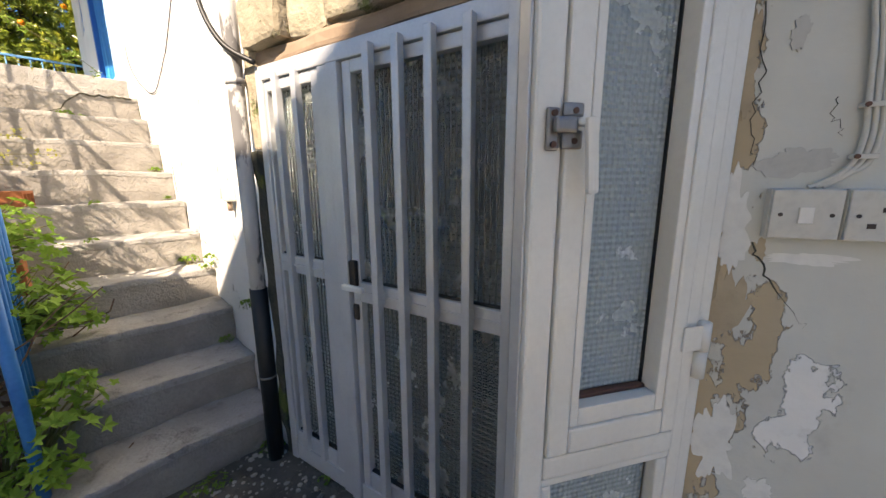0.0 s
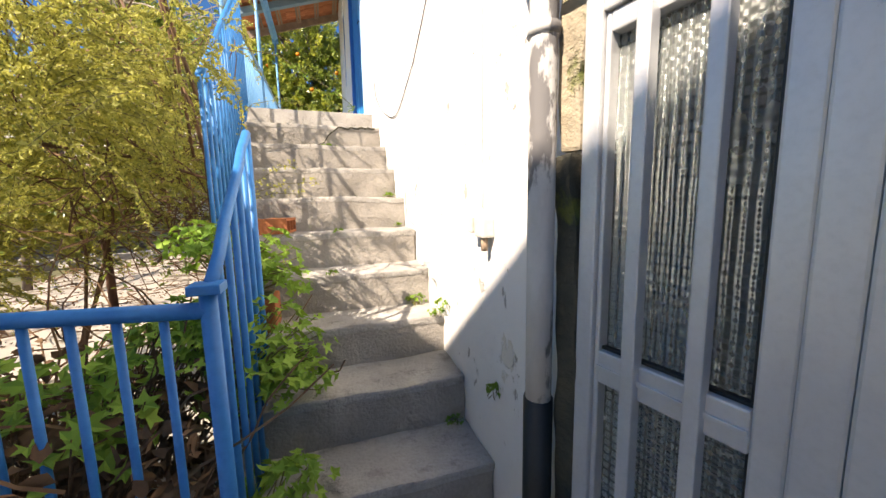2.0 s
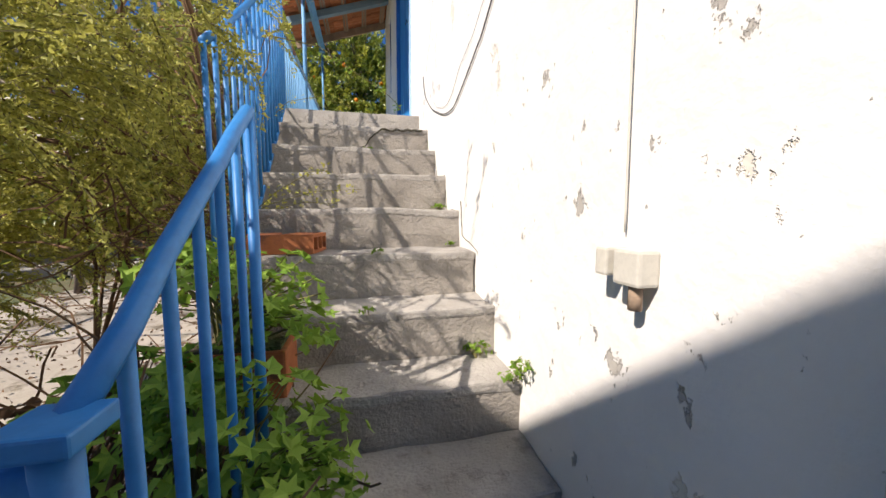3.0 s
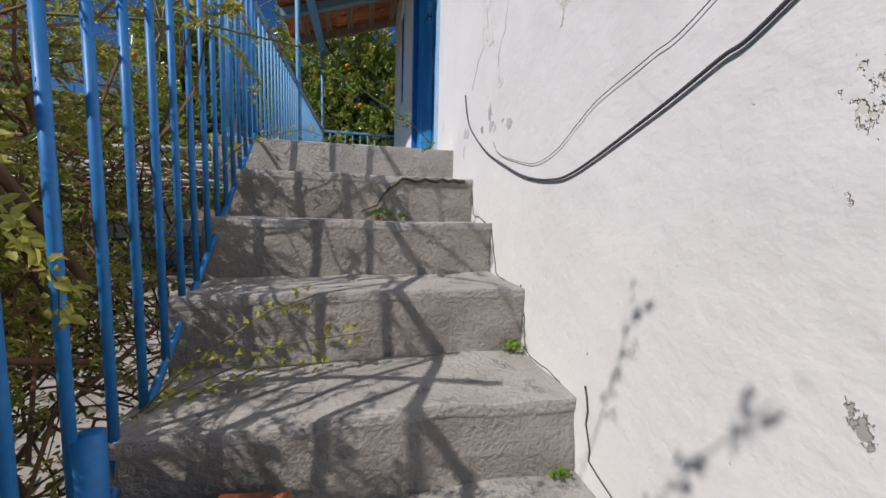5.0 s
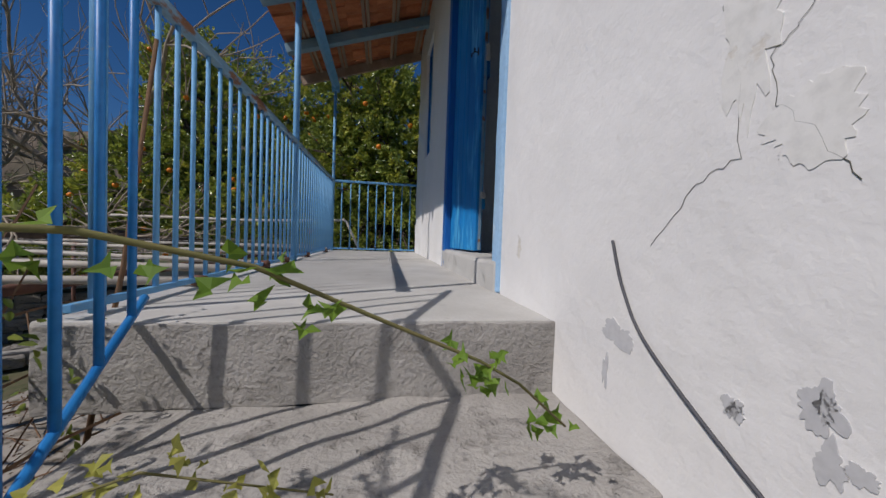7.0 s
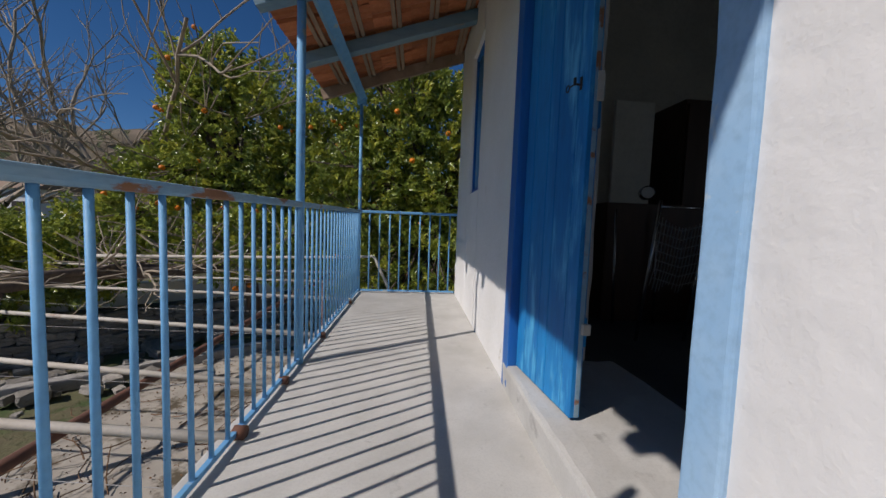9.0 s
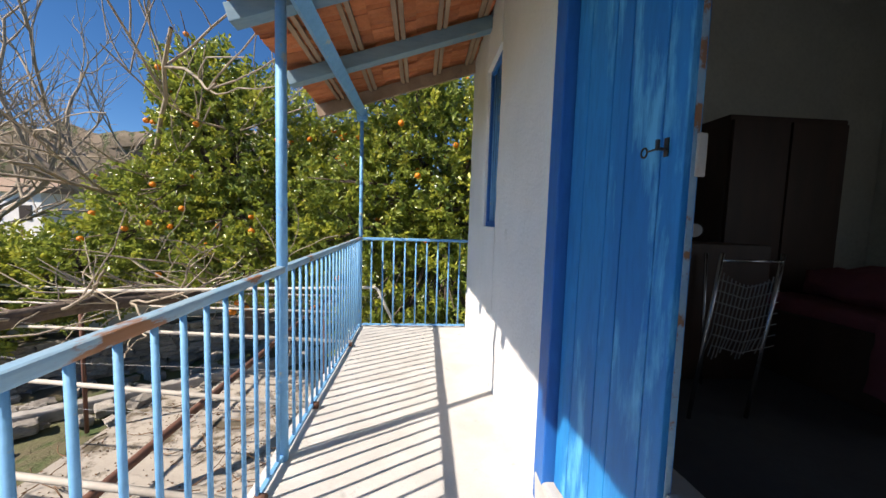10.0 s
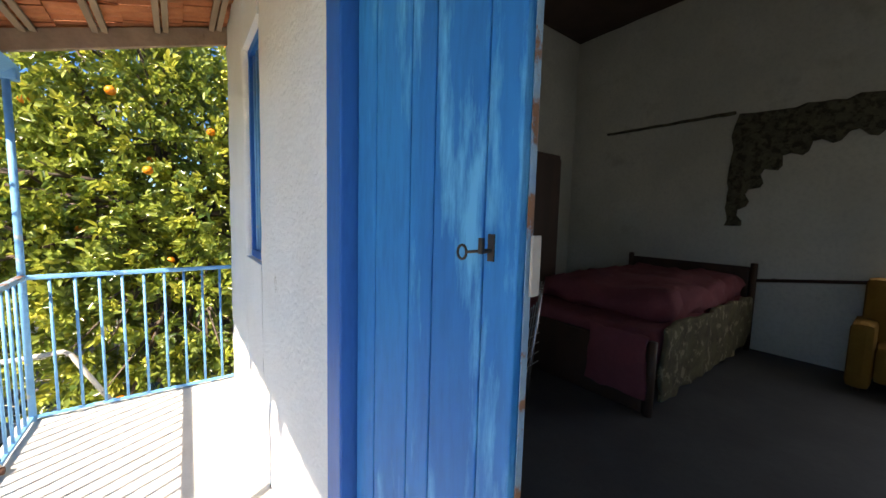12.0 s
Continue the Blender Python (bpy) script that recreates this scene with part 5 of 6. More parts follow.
citrus((-3.8, 7.5, -1.1), [(-3.9, 7.3, 2.2, 1.5, 1.3, 1.9), (-5.0, 6.9, 1.0, 1.1, 1.0, 1.2), (-2.7, 7.2, 1.2, 1.4, 1.2, 1.6), (-4.5, 7.2, 3.2, 0.8, 0.8, 1.0), (-3.4, 6.6, 0.4, 1.5, 1.0, 0.8)], 4000, 21, 64,
       "dark green orange tree hung with ripe oranges")
citrus((-0.6, 7.4, -1.1), [(-0.4, 7.2, 2.1, 1.8, 1.5, 2.0), (-1.5, 6.6, 1.0, 1.3, 1.2, 1.4), (0.5, 6.6, 1.0, 1.5, 1.3, 1.6), (-0.6, 6.1, 0.1, 1.6, 1.0, 1.0), (1.4, 7.2, 2.6, 1.5, 1.3, 1.9), (-1.2, 7.0, 3.2, 1.5, 1.2, 1.3), (-0.5, 5.8, -0.8, 1.2, 0.7, 0.7)], 5600, 33, 64,
       "sunlit orange tree close behind the end of the balcony")
citrus((-8.0, 6.9, -1.9), [(-7.8, 6.6, -0.2, 1.4, 1.2, 1.1), (-6.4, 6.9, 0.1, 1.1, 1.0, 0.9), (-9.2, 7.0, 0.1, 1.4, 1.2, 1.2)], 2300, 45, 10, "low spreading orange tree beyond the pergola")

# ---- bare trees and distance ----
for base, seed, ln in (((-7.3, 10.2, -1.9), 3, 4.3), ((-12.0, 9.5, -1.9), 8, 3.0), ((-5.8, 13.0, -1.9), 12, 3.2)):
    t = thing("bare_tree", base, "leafless tree with pale spreading branches", "tree", "bare trees")
    rng = random.Random(seed)
    bm, trunk = bmesh.new(), bmesh.new()
    top = Vector(base) + Vector((0.2, -0.1, 2.2))
    tube([base, Vector(base) + Vector((0.1, 0.05, 1.1)), top], 0.19, 10, trunk, 0.15)
    part("trunk", trunk, PALEBARK, t, "", True)
    for k in range(6):
        a = k * 1.05 + rng.uniform(-0.3, 0.3)
        limb(bm, top - Vector((0, 0, rng.uniform(0, 0.5))), (math.cos(a), math.sin(a), rng.uniform(0.5, 1.1)), ln, 0.090, 3, rng, 0.24, 4, 0.05, 0.56, 6)
    part("branch_crown", bm, PALEBARK, t, "", True)
far = thing("far_house", (-38, 34, GROUND), "distant low white house with a grey roof", "house")
part("wall", block(-41, -33, 33, 38, GROUND, 2.6), LIME, far)
bm = bmesh.new()
a = [bm.verts.new(p) for p in ((-41.4, 32.6, 2.6), (-32.6, 32.6, 2.6), (-32.6, 38.4, 2.6), (-41.4, 38.4, 2.6), (-41.4, 35.5, 4.0), (-32.6, 35.5, 4.0))]
for f in ((0, 1, 5, 4), (2, 3, 4, 5), (0, 4, 3), (1, 2, 5), (3, 2, 1, 0)):
    bm.faces.new([a[i] for i in f])
part("roof", bm, OLDWOOD, far, "grey weathered roof")
for k in range(3):
    part("window", block(-39.6 + k * 2.4, -38.6 + k * 2.4, 32.95, 33.02, 0.2, 1.5), DARKMETAL, far)
HILL = surface("dry_brown_hillside", (0.24, 0.18, 0.14), (0.17, 0.15, 0.10), 0.97, scale=0.25, grain=3.0, spots=(0.09, 0.11, 0.05), spot_at=(0.52, 0.60), spot_scale=0.8, bump=0.8, depth=0.3)
setting("hillside", rough_block(-85, -8, 42, 60, GROUND - 0.6, 10.0, 2.4, 1.3, 3, 1.2), HILL, "brown overgrown hillside behind the gardens", "hill", True)


# ---- shrub with thin yellow-green shoots behind the stair railing ----
def shrub():
    t = thing("shrub", (-2.0, -0.6, GROUND), "tangled shrub of thin arching twigs with tiny olive-green leaves", "shrub")
    rng = random.Random(17)
    bm, bases, dirs, dry = bmesh.new(), [], [], bmesh.new()
    root = Vector((-2.0, -0.6, GROUND))
    for k in range(4):
        e = Vector((-2.1 + rng.uniform(-0.5, 0.6), -0.7 + rng.uniform(-0.6, 0.5), rng.uniform(-0.5, 0.2)))
        tube([root + Vector((rng.uniform(-0.1, 0.1), rng.uniform(-0.1, 0.1), 0)), root.lerp(e, 0.5) + Vector((0.1, 0, 0)), e], 0.011, 5, dry, 0.005)
    mounds = (((-2.3, -0.6, -0.80), (0.85, 0.75, 0.42), 480, -1.10), ((-1.6, -1.15, -0.48), (0.42, 0.50, 0.45), 280, -1.10), ((-1.6, -0.75, 0.02), (0.36, 0.45, 0.42), 130, -1.15),
              ((-2.5, -1.2, -1.00), (0.70, 0.50, 0.42), 430, -1.10), ((-1.40, -1.80, -0.35), (0.30, 0.32, 0.42), 165, -0.97), ((-1.05, -0.95, 0.25), (0.20, 0.40, 0.30), 18, -0.80), ((-0.95, -1.95, -0.30), (0.18, 0.22, 0.26), 22, -0.78))
    for c, r, count, limit in mounds:
        for k in range(count):
            a, w = rng.uniform(0, 6.283), rng.uniform(-1, 1)
            s = rng.uniform(0.15, 1.0) ** 0.6 * (0.85 + 0.3 * noise.noise(Vector((math.cos(a) * 2, math.sin(a) * 2, w * 2 + c[0]))))
            h = math.sqrt(1 - w * w)
            q = Vector(c) + Vector((math.cos(a) * h * r[0], math.sin(a) * h * r[1], w * r[2])) * s * 0.9
            d = Vector((math.cos(a) * 0.8, math.sin(a) * 0.8, rng.uniform(-0.2, 1.1))).normalized()
            pts, ln = [q], rng.uniform(0.20, 0.55)
            for i in range(7):
                d = (d + Vector((rng.uniform(-0.28, 0.28), rng.uniform(-0.28, 0.28), -0.16 + rng.uniform(-0.16, 0.16)))).normalized()
                n = pts[-1] + d * ln / 7
                edge = min(limit, -1.30) if n.y > -0.15 else limit
                if n.x > edge:
                    n.x = edge - rng.uniform(0, 0.06)
                pts.append(n)
                for j in range(6):
                    bases.append(pts[-2].lerp(n, j / 6))
                    dirs.append(d)
            tube(pts, 0.0022, 3, bm, 0.001, False)
    for k in range(70):
        q = Vector((-1.9 + rng.uniform(-0.9, 0.65), -0.7 + rng.uniform(-0.9, 0.7), rng.uniform(-1.2, 0.1)))
        limb(dry, q, (rng.uniform(-1, 1), rng.uniform(-1, 1), rng.uniform(-0.8, 0.6)), rng.uniform(0.3, 0.8), 0.004, 0, rng, 0.4, 2, -0.05, 0.6, 3)
    part("stem_mass", dry, DRYTWIG, t, "dry brown stems")
    part("twig_mass", bm, GREENTWIG, t, "thin olive twigs")
    cloud("leaves", np.array([tuple(b) for b in bases]), np.array([tuple(d) for d in dirs]), 0.9, 3, 0.016, 0.0075, OLIVELEAF, t, 5).matrix_parent_inverse = t.matrix_basis.inverted()


shrub()


# ---- leafy plants with lobed leaves ----
def lobed(name, centers, normals, size, material, parent, seed, lobes=5, depth=0.45):
    rng = np.random.default_rng(seed)
    verts, faces = [], []
    m = lobes * 2
    for c, nn in zip(centers, normals):
        n = Vector(nn) + Vector(rng.normal(0, 0.45, 3))
        n.normalize()
        a = Vector(rng.normal(0, 1, 3))
        u = (a - n * a.dot(n)).normalized()
        w = n.cross(u)
        s = size * rng.uniform(0.55, 1.25)
        i0 = len(verts)
        verts.append(tuple(Vector(c) - n * s * 0.12))
        for k in range(m):
            ang = 2 * math.pi * (k + 0.5) / (m + 1.2) + 0.5
            r = s * (0.5 if k % 2 == 0 else 0.5 * (1 - depth)) * rng.uniform(0.85, 1.15)
            verts.append(tuple(Vector(c) + r * (math.cos(ang) * u + math.sin(ang) * w) + n * s * rng.uniform(-0.06, 0.06)))
        for k in range(m - 1):
            faces.append((i0, i0 + 1 + k, i0 + 2 + k))
    me = bpy.data.meshes.new(name)
    me.from_pydata(verts, [], faces)
    me.materials.append(material)
    ob = new(name, me)
    ob.parent = parent
    ob.matrix_parent_inverse = parent.matrix_basis.inverted()
    return ob


def leafy(name, at, blobs, count, size, label, category, seed, material, stem_material, lobes=5, group="", depth=0.45):
    t = thing(name, at, label, category, group)
    rng = np.random.default_rng(seed)
    B = np.array(blobs)[rng.integers(0, len(blobs), count)]
    d = rng.normal(0, 1, (count, 3))
    d /= np.linalg.norm(d, axis=1)[:, None]
    d[:, 2] = np.abs(d[:, 2]) * 1.1 - 0.35
    p = B[:, :3] + d * B[:, 3:6] * rng.uniform(0.45, 1.0, (count, 1))
    n = d + [0, 0, 0.9]
    lobed("leaves", p, n, size, material, t, seed, lobes, depth)
    bm = bmesh.new()
    r2 = random.Random(seed)
    f = min(1.0, blobs[0][3] / 0.15)
    for q in p[::3]:
        c = Vector(blobs[r2.randint(0, len(blobs) - 1)][:3])
        b = Vector((at[0] + r2.uniform(-0.05, 0.05) * f, at[1] + r2.uniform(-0.05, 0.05) * f, at[2]))
        tube([b, b.lerp(Vector(q), 0.55) + Vector((0, 0, 0.03 * f)), q], 0.0035 * f, 4, bm, 0.0015 * f, False)
    part("stem_mass", bm, stem_material, t, "thin stems")
    return t


pot = thing("planter", (-0.83, -1.88, -1.30), "orange clay planter box on a stair tread", "planter")
part("box", block(-0.92, -0.66, -1.96, -1.80, -1.30, -1.17, 0.008), BRICK, pot)
part("earth", block(-0.905, -0.675, -1.945, -1.815, -1.1695, -1.160, 0.0), SOIL, pot)
leafy("geranium", (-0.80, -1.88, -1.162), [(-0.76, -1.95, -1.0, 0.24, 0.22, 0.17), (-0.68, -1.95, -1.10, 0.16, 0.14, 0.12), (-0.88, -1.9, -0.95, 0.15, 0.18, 0.12)], 270, 0.058, "green geranium spilling from a clay planter", "plant", 3, GERANIUM, GREENTWIG, 5, "geraniums")
leafy("geranium", (-0.80, -2.16, -1.46), [(-0.68, -2.2, -1.24, 0.25, 0.2, 0.2), (-0.60, -2.22, -1.36, 0.16, 0.14, 0.15), (-0.82, -2.1, -1.2, 0.14, 0.18, 0.14)], 400, 0.060, "bright green geranium beside the stairs", "plant", 4, GERANIUM, GREENTWIG, 5, "geraniums")
leafy("geranium", (-0.73, -2.52, -1.80), [(-0.66, -2.55, -1.62, 0.17, 0.14, 0.15), (-0.60, -2.45, -1.56, 0.13, 0.13, 0.10), (-0.70, -2.62, -1.72, 0.14, 0.10, 0.08)], 170, 0.064, "bright green geranium at the foot of the railing", "plant", 5, GERANIUM, GREENTWIG, 5, "geraniums")
leafy("geranium", (-1.2, -2.3, GROUND), [(-1.15, -2.35, -1.35, 0.35, 0.3, 0.28), (-1.7, -2.3, -1.40, 0.45, 0.35, 0.28), (-0.95, -2.1, -1.25, 0.22, 0.3, 0.2), (-2.3, -2.2, -1.45, 0.4, 0.35, 0.25), (-1.4, -2.5, -1.65, 0.6, 0.15, 0.2)], 800, 0.066,
      "large geranium thicket behind the blue railing", "plant", 6, GERANIUM, DRYTWIG, 5, "geraniums")
t = thing("dry_brush", (-1.1, -2.3, GROUND), "tangle of dead brown twigs and leaves behind the railing", "brush", "", "stuff")
rng = random.Random(2)
bm = bmesh.new()
for k in range(560):
    q = Vector((rng.uniform(-2.2, -0.72), rng.uniform(-2.6, -1.7), rng.uniform(GROUND, -1.35)))
    limb(bm, q, (rng.uniform(-1, 1), rng.uniform(-1, 1), rng.uniform(-0.4, 0.9)), rng.uniform(0.2, 0.6), 0.0045, 0, rng, 0.45, 2, 0.0, 0.6, 3)
part("twig_mass", bm, DRYTWIG, t)
p = np.random.default_rng(8).uniform((-2.2, -2.65, GROUND), (-0.75, -1.7, -1.30), (1700, 3))
cloud("dead_leaves", p, np.random.default_rng(9).normal(0, 1, (1700, 3)), 0.9, 2, 0.05, 0.03, DRYTWIG, t, 12).matrix_parent_inverse = t.matrix_basis.inverted()

# weeds in the joints of steps and wall
def weed(at, size, count, seed, label="small green weed growing in a joint", leaf=0.026):
    leafy("weed", at, [(at[0], at[1], at[2] + size * 0.5, size, size * 0.7, size * 0.55)], count, leaf, label, "weed", seed, WEED, GREENTWIG, 3, "weeds", 0.35)


for k, (at, s, n) in enumerate((((-0.42, -0.43, -0.393), 0.06, 40), ((-0.33, -0.44, -0.393), 0.035, 14), ((-0.045, -1.00, -0.778), 0.045, 26), ((-0.05, -1.30, -0.958), 0.03, 12), ((-0.07, -1.80, -1.298), 0.06, 40),
                                ((-0.03, -2.0, -1.30), 0.05, 26), ((-0.035, -2.06, -1.24), 0.04, 18), ((-0.05, -2.26, -1.628), 0.04, 22), ((-0.02, -2.5, -1.40), 0.05, 22), ((-0.05, -2.73, GROUND), 0.07, 34), ((-0.3, -2.78, GROUND), 0.09, 40),
                                ((-0.40, -1.55, -0.96), 0.03, 12), ((-0.45, -1.79, -1.13), 0.03, 12), ((0.04, -3.05, GROUND), 0.05, 30))):
    weed(at, s, n, 40 + k)

# climbing sprig that hangs through the railing over the upper steps
sp = thing("climbing_sprig", (-1.05, -0.55, -0.3), "long green shoot with small divided leaves hanging over the steps", "plant")
path = [(-1.35, -0.72, 0.16), (-1.0, -0.66, 0.215), (-0.70, -0.59, 0.208), (-0.60, -0.51, 0.176), (-0.452, -0.46, 0.101), (-0.332, -0.43, 0.043), (-0.268, -0.42, 0.004), (-0.188, -0.41, -0.068)]
part("stem", tube(path, 0.004, 5, None, 0.002), GREENTWIG, sp, "", True)
rng = random.Random(6)
cs, ns = [], []
for a, b in zip(path, path[1:]):
    for j in range(3):
        q = Vector(a).lerp(Vector(b), rng.random())
        for i in range(3):
            cs.append(tuple(q + Vector((rng.uniform(-0.03, 0.03), rng.uniform(-0.03, 0.03), rng.uniform(-0.035, 0.01)))))
            ns.append((rng.uniform(-0.5, 0.5), -0.7, 0.6))
lobed("leaves", cs, ns, 0.036, WEED, sp, 3, 3, 0.5)

# sprigs 25 and 26 are unseen, added to cast leaf shadows on the wall
for seed, line in ((21, [(-1.10, -1.30, -0.92), (-0.88, -1.16, -0.76), (-0.68, -1.08, -0.69), (-0.46, -1.05, -0.675)]), (22, [(-1.08, -1.25, -0.95), (-0.85, -1.14, -0.70), (-0.70, -1.10, -0.60), (-0.60, -1.08, -0.57)]),
                   (23, [(-1.10, -1.22, -0.90), (-0.92, -1.15, -0.80), (-0.74, -1.08, -0.745), (-0.58, -1.06, -0.75)]), (24, [(-1.08, -0.55, -0.30), (-0.90, -0.50, -0.10), (-0.72, -0.48, -0.05), (-0.52, -0.47, -0.10)]),
                   (25, [(-1.30, -1.85, -0.15), (-1.10, -1.98, 0.10), (-0.92, -2.08, 0.30), (-0.80, -2.12, 0.34)]), (26, [(-1.28, -1.80, -0.20), (-1.08, -1.86, 0.08), (-0.95, -1.92, 0.36), (-0.90, -1.95, 0.52)])):
    sg = thing("sprig", line[0], "thin yellow-green sprig leaning over the steps", "plant", "sprigs")
    part("stem", tube(line, 0.0026, 5, None, 0.0012), GREENTWIG, sg, "", True)
    rng = random.Random(seed)
    cs, ns = [], []
    for a, b in zip(line, line[1:]):
        for j in range(9):
            q = Vector(a).lerp(Vector(b), rng.random())
            for i in range(2):
                cs.append(tuple(q + Vector((rng.uniform(-0.022, 0.022), rng.uniform(-0.022, 0.022), rng.uniform(-0.022, 0.026)))))
                ns.append((rng.uniform(-0.6, 0.6), -0.7, 0.6))
    lobed("leaves", cs, ns, 0.024, OLIVELEAF, sg, seed, 3, 0.45)

# dry thicket and thick old stems between the stair railing and the yard
tk = thing("dry_thicket", (-1.4, -0.6, GROUND), "dense thicket of dead brown stems beside the stairs", "brush", "", "stuff")
rng = random.Random(31)
bm = bmesh.new()
for k in range(330):
    q = Vector((rng.uniform(-1.75, -1.10), rng.uniform(-1.35, 0.0), rng.uniform(-1.0, -0.05)))
    limb(bm, q, (rng.uniform(-1, 0.5), rng.uniform(-1, 1), rng.uniform(-0.5, 0.9)), rng.uniform(0.25, 0.7), 0.005, 0, rng, 0.4, 2, 0.0, 0.6, 3)
part("twig_mass", bm, DRYTWIG, tk)
for a, b, r in (((-1.05, -1.70, 0.25), (-0.99, -1.20, -0.50), 0.014), ((-1.55, -1.45, -0.55), (-1.02, -1.15, -0.68), 0.011), ((-0.98, -1.62, -0.30), (-1.02, -1.28, -0.92), 0.013), ((-1.1, -1.5, 0.25), (-1.12, -1.1, -0.55), 0.012), ((-1.3, -1.2, -1.1), (-0.98, -1.0, -0.66), 0.009), ((-1.6, -0.5, 0.5), (-1.25, -0.9, -0.5), 0.012), ((-1.2, 0.05, -0.6), (-1.12, 0.25, 0.75), 0.010)):
    mid = Vector(a).lerp(Vector(b), 0.5) + Vector((rng.uniform(-0.04, 0.04), rng.uniform(-0.04, 0.04), 0.03))
    part("stem", tube([a, mid, b], r * 0.8, 6, None, r * 0.6), DRYTWIG, tk, "thick old stem", True)
p = np.random.default_rng(18).uniform((-1.8, -1.4, -1.2), (-1.08, 0.05, 0.3), (700, 3))
cloud("leaf_mass", p, np.random.default_rng(19).normal(0, 1, (700, 3)), 0.8, 3, 0.030, 0.015, CITRUS, tk, 13).matrix_parent_inverse = tk.matrix_basis.inverted()

# crack in the second riser
bm = bmesh.new()
rng = random.Random(3)
pts = [(-0.40 + 0.36 * i / 14, -0.403, -0.275 + (0.06 if i > 3 else 0.02 * i) + rng.uniform(-0.008, 0.008)) for i in range(15)]
tube(pts, 0.0055, 5, bm, 0.009)
tube([(-0.40, -0.403, -0.275), (-0.43, -0.404, -0.33), (-0.5, -0.404, -0.36)], 0.005, 5, bm, 0.003)
part("crack", bm, DARKGAP, stairs, "dark open crack")

# ---- the dim room ----
bed = thing("bed", (3.2, 2.4, 0.11), "old wooden bed with a rumpled dull red cover and patterned cloth", "bed")
part("headboard", block(4.36, 4.41, 1.78, 2.95, 0.11, 0.98, 0.02), DARKWOOD, bed)
part("footboard", block(2.13, 2.17, 1.80, 2.92, 0.11, 0.58, 0.02), DARKWOOD, bed)
part("frame", block(2.17, 4.36, 1.80, 2.92, 0.30, 0.42, 0.01), DARKWOOD, bed)
for x, y in ((2.15, 1.77), (2.15, 2.95), (4.385, 1.75), (4.385, 2.98)):
    part("post", tube([(x, y, 0.11), (x, y, 0.62 if x < 3 else 1.02)], 0.030, 10), DARKWOOD, bed, "", True)
part("mattress", rough_block(2.18, 4.35, 1.77, 2.94, 0.42, 0.68, 0.09, 0.022, 3, 0.05), REDCLOTH, bed, "", True)
part("cover", rough_block(2.45, 4.32, 1.80, 2.88, 0.66, 0.90, 0.07, 0.05, 5, 0.09), REDCLOTH, bed, "rumpled red cover heaped on the bed", True)
part("cloth", rough_block(2.22, 4.28, 1.72, 1.755, 0.19, 0.70, 0.06, 0.022, 6, 0.01), FLORAL, bed, "patterned cloth hanging over the side", True)
part("cloth", rough_block(2.095, 2.125, 1.78, 2.2, 0.22, 0.66, 0.06, 0.02, 9, 0.008), REDCLOTH, bed, "red cloth hanging over the foot", True)
arm = thing("armchair", (4.15, 0.7, 0.11), "low mustard upholstered armchair by the wall", "armchair")
part("seat", block(3.95, 4.32, 0.44, 0.90, 0.2, 0.50, 0.05), MUSTARD, arm)
part("backrest", block(4.24, 4.42, 0.34, 1.00, 0.4, 1.00, 0.06), MUSTARD, arm)
for y in (0.30, 0.90):
    part("arm", block(3.93, 4.40, y, y + 0.14, 0.13, 0.66, 0.05), MUSTARD, arm)
for x, y in ((3.98, 0.37), (3.98, 0.97), (4.35, 0.37), (4.35, 0.97)):
    part("leg", tube([(x, y, 0.11), (x, y, 0.2)], 0.02, 8), DARKWOOD, arm)
ch = thing("folding_cot", (1.2, 2.3, 0.11), "chrome folding frame with a grey string net", "cot")
for x in (1.05, 1.39):
    part("leg", tube([(x, 2.10, 1.04), (x - 0.06, 2.16, 0.11)], 0.011, 8), CHROME, ch, "chrome leg", True)
    part("leg", tube([(x, 2.6, 1.0), (x + 0.02, 2.58, 0.11)], 0.011, 8), CHROME, ch, "chrome leg", True)
part("bar", tube([(1.05, 2.10, 1.0), (1.39, 2.10, 1.0)], 0.008, 8), CHROME, ch, "", True)
bm = bmesh.new()
for i in range(16):
    x = 1.06 + 0.35 * i / 15
    tube([(x, 2.115, 0.95 - 0.08 * math.sin(i / 15 * math.pi)), (x, 2.16, 0.6), (x, 2.2, 0.46 + 0.03 * math.cos(i))], 0.004, 4, bm)
for i in range(7):
    tube([(1.05, 2.12, 0.9 - i * 0.06), (1.24, 2.14, 0.85 - i * 0.06), (1.41, 2.12, 0.9 - i * 0.06)], 0.003, 4, bm)
part("net", bm, NET, ch, "grey string net")
clk = thing("alarm_clock", (1.35, 2.7, 1.06), "small round white clock on a dark dresser", "clock")
part("case", tube([(1.34, 2.66, 1.15), (1.36, 2.72, 1.15)], 0.055, 16), CHROME, clk, "", True)
part("dial", tube([(1.337, 2.653, 1.15), (1.339, 2.659, 1.15)], 0.046, 16), LIME, clk, "white dial")
dr = thing("dresser", (1.3, 2.9, 0.11), "dark wooden dresser with a tall pale mirror board", "dresser")
part("body", block(1.0, 1.9, 2.64, 3.1, 0.11, 1.06, 0.01), DARKWOOD, dr)
part("back_board", block(1.25, 1.62, 3.05, 3.09, 1.06, 2.0, 0.01), INNER, dr, "pale board")
wd = thing("wardrobe", (2.2, 3.5, 0.11), "tall dark wooden wardrobe against the wall", "wardrobe")
part("body", block(2.1, 3.2, 3.3, 3.84, 0.11, 2.15, 0.015), DARKWOOD, wd)
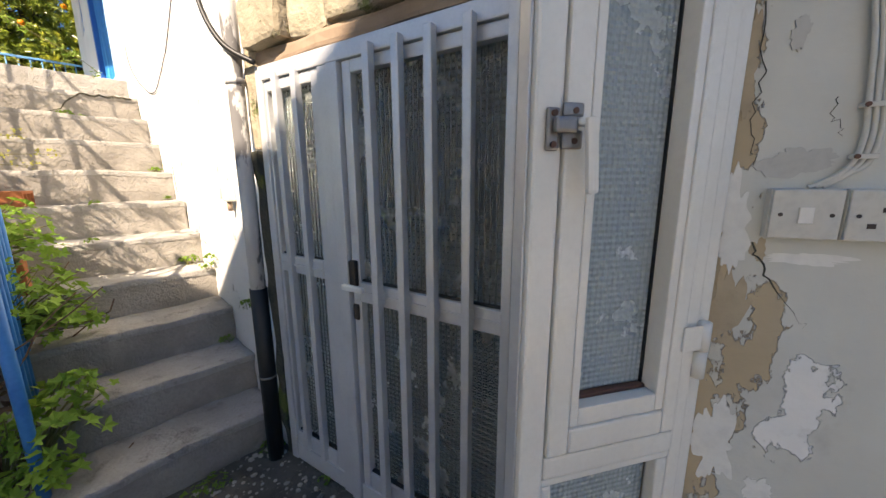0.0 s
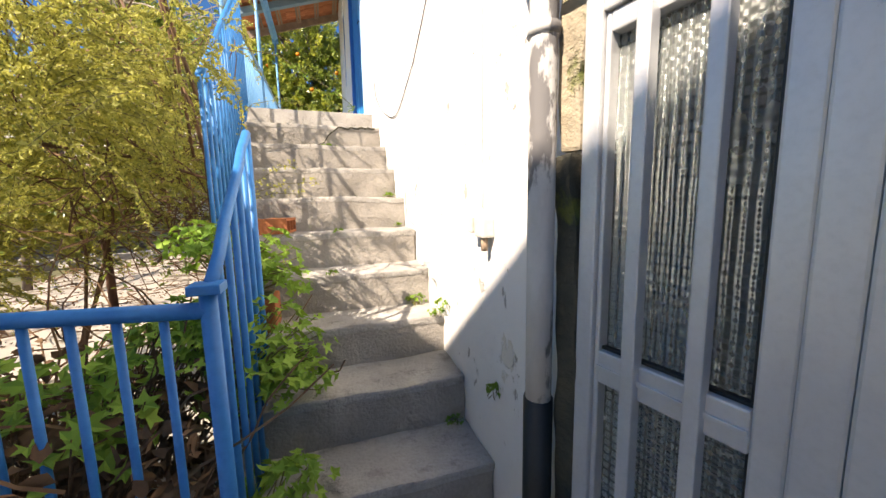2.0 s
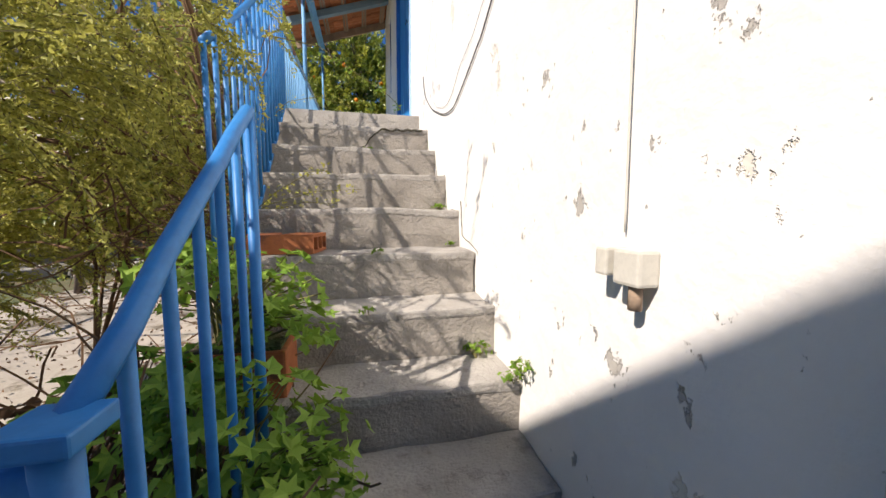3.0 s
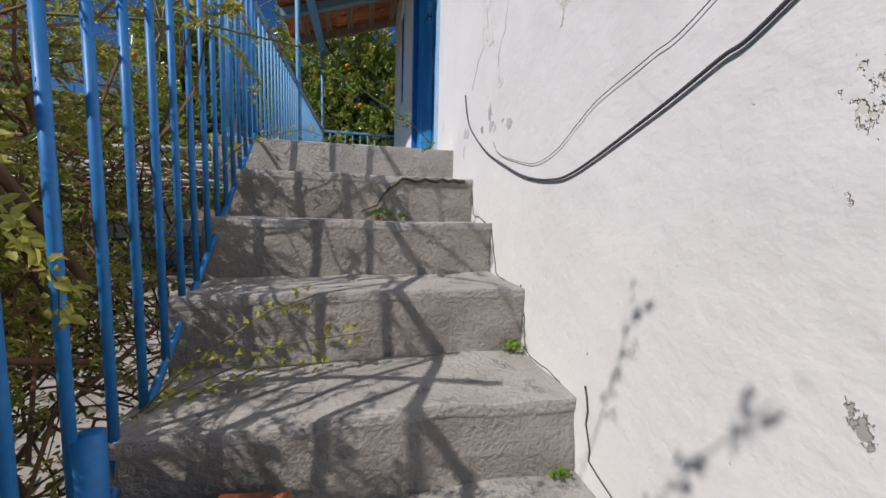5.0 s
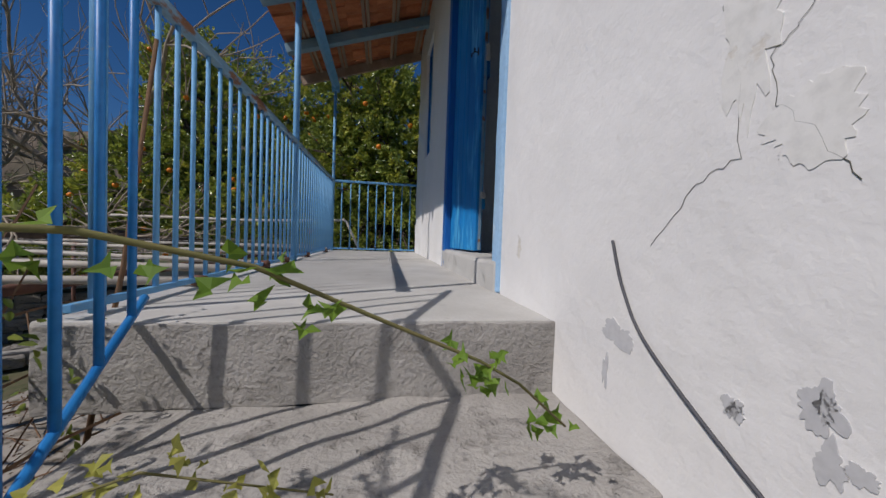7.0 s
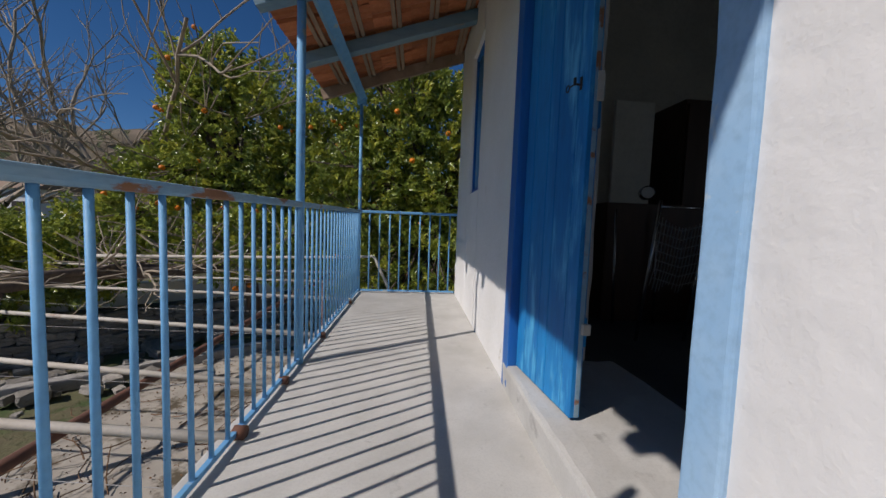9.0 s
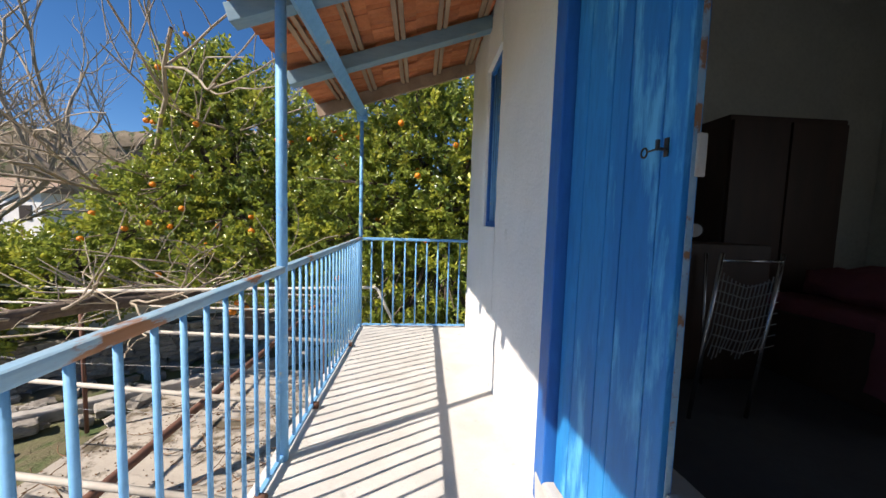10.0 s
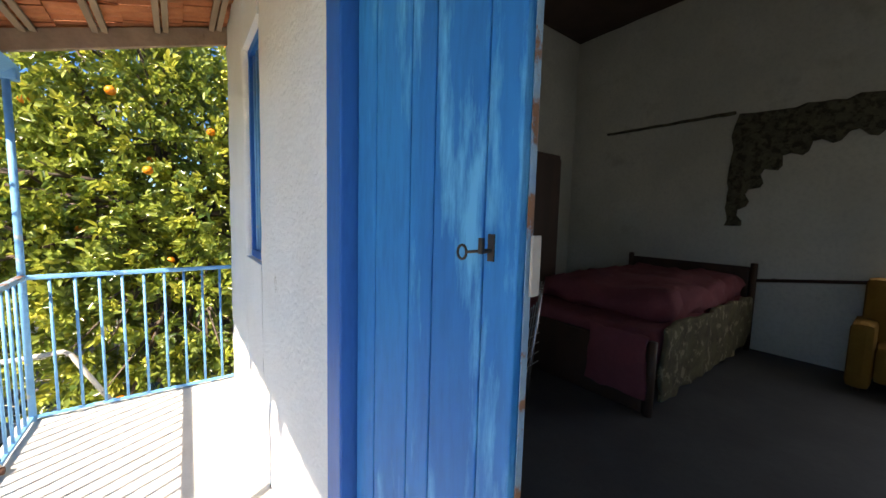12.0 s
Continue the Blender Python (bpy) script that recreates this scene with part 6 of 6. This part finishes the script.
for a in (2.12, 2.66):
    part("door", block(a, a + 0.52, 3.275, 3.298, 0.2, 2.1, 0.006), DARKWOOD, wd)
# a walled-up arch: the plaster has fallen away round it and shows dark rough stone
ar = thing("walled_arch", (BX, 1.1, 1.3), "walled-up arch with dark bare stone where plaster fell away", "arch", "", "structure")
bm, ring, rng = bmesh.new(), [], random.Random(12)
for i in range(49):
    a = math.pi * i / 48
    c, v = math.cos(a), math.sin(a)
    inner = 0.84 + 0.035 * (1 if (i // 2) % 2 else -1) + rng.uniform(-0.012, 0.012)
    k = min(0.95 / max(abs(c), 1e-6), 1.17 / max(v, 1e-6))
    outer = max(inner + 0.06, k + rng.uniform(-0.025, 0.015))
    ring.append([bm.verts.new((x, 1.1 + r * c, 1.4 + r * v)) for x, r in ((BX + 0.02, inner), (BX - 0.030, inner), (BX - 0.022, outer), (BX + 0.02, outer))])
for p, q in zip(ring, ring[1:]):
    for k in range(4):
        bm.faces.new((p[k], p[(k + 1) % 4], q[(k + 1) % 4], q[k]))
bmesh.ops.recalc_face_normals(bm, faces=bm.faces)
ROUGHSTONE = surface("dark_stained_stone", (0.13, 0.125, 0.085), (0.20, 0.185, 0.12), 0.95, scale=9, grain=30, spots=(0.08, 0.075, 0.05), spot_at=(0.5, 0.6), spot_scale=14, bump=1.0, depth=0.03)
part("bare_stone", bm, ROUGHSTONE, ar)
part("ledge", rough_block(BX - 0.030, BX + 0.02, 2.04, 3.45, 2.585, 2.615, 0.08, 0.008, 4, 0.006), ROUGHSTONE, ar, "thin dark plaster ledge")
pole = thing("curtain_pole", (BX - 0.06, 0.9, 0.95), "brown wooden pole along the wall", "pole")
part("pole", tube([(BX - 0.06, 1.74, 0.845), (BX - 0.06, 0.9, 0.955), (BX - 0.06, -0.5, 1.13)], 0.016, 8), DARKWOOD, pole, "", True)
for y, z in ((1.6, 0.865), (-0.4, 1.118)):
    part("holder", block(BX - 0.06, BX + 0.02, y - 0.015, y + 0.015, z - 0.015, z + 0.015, 0.003), DARKWOOD, pole)
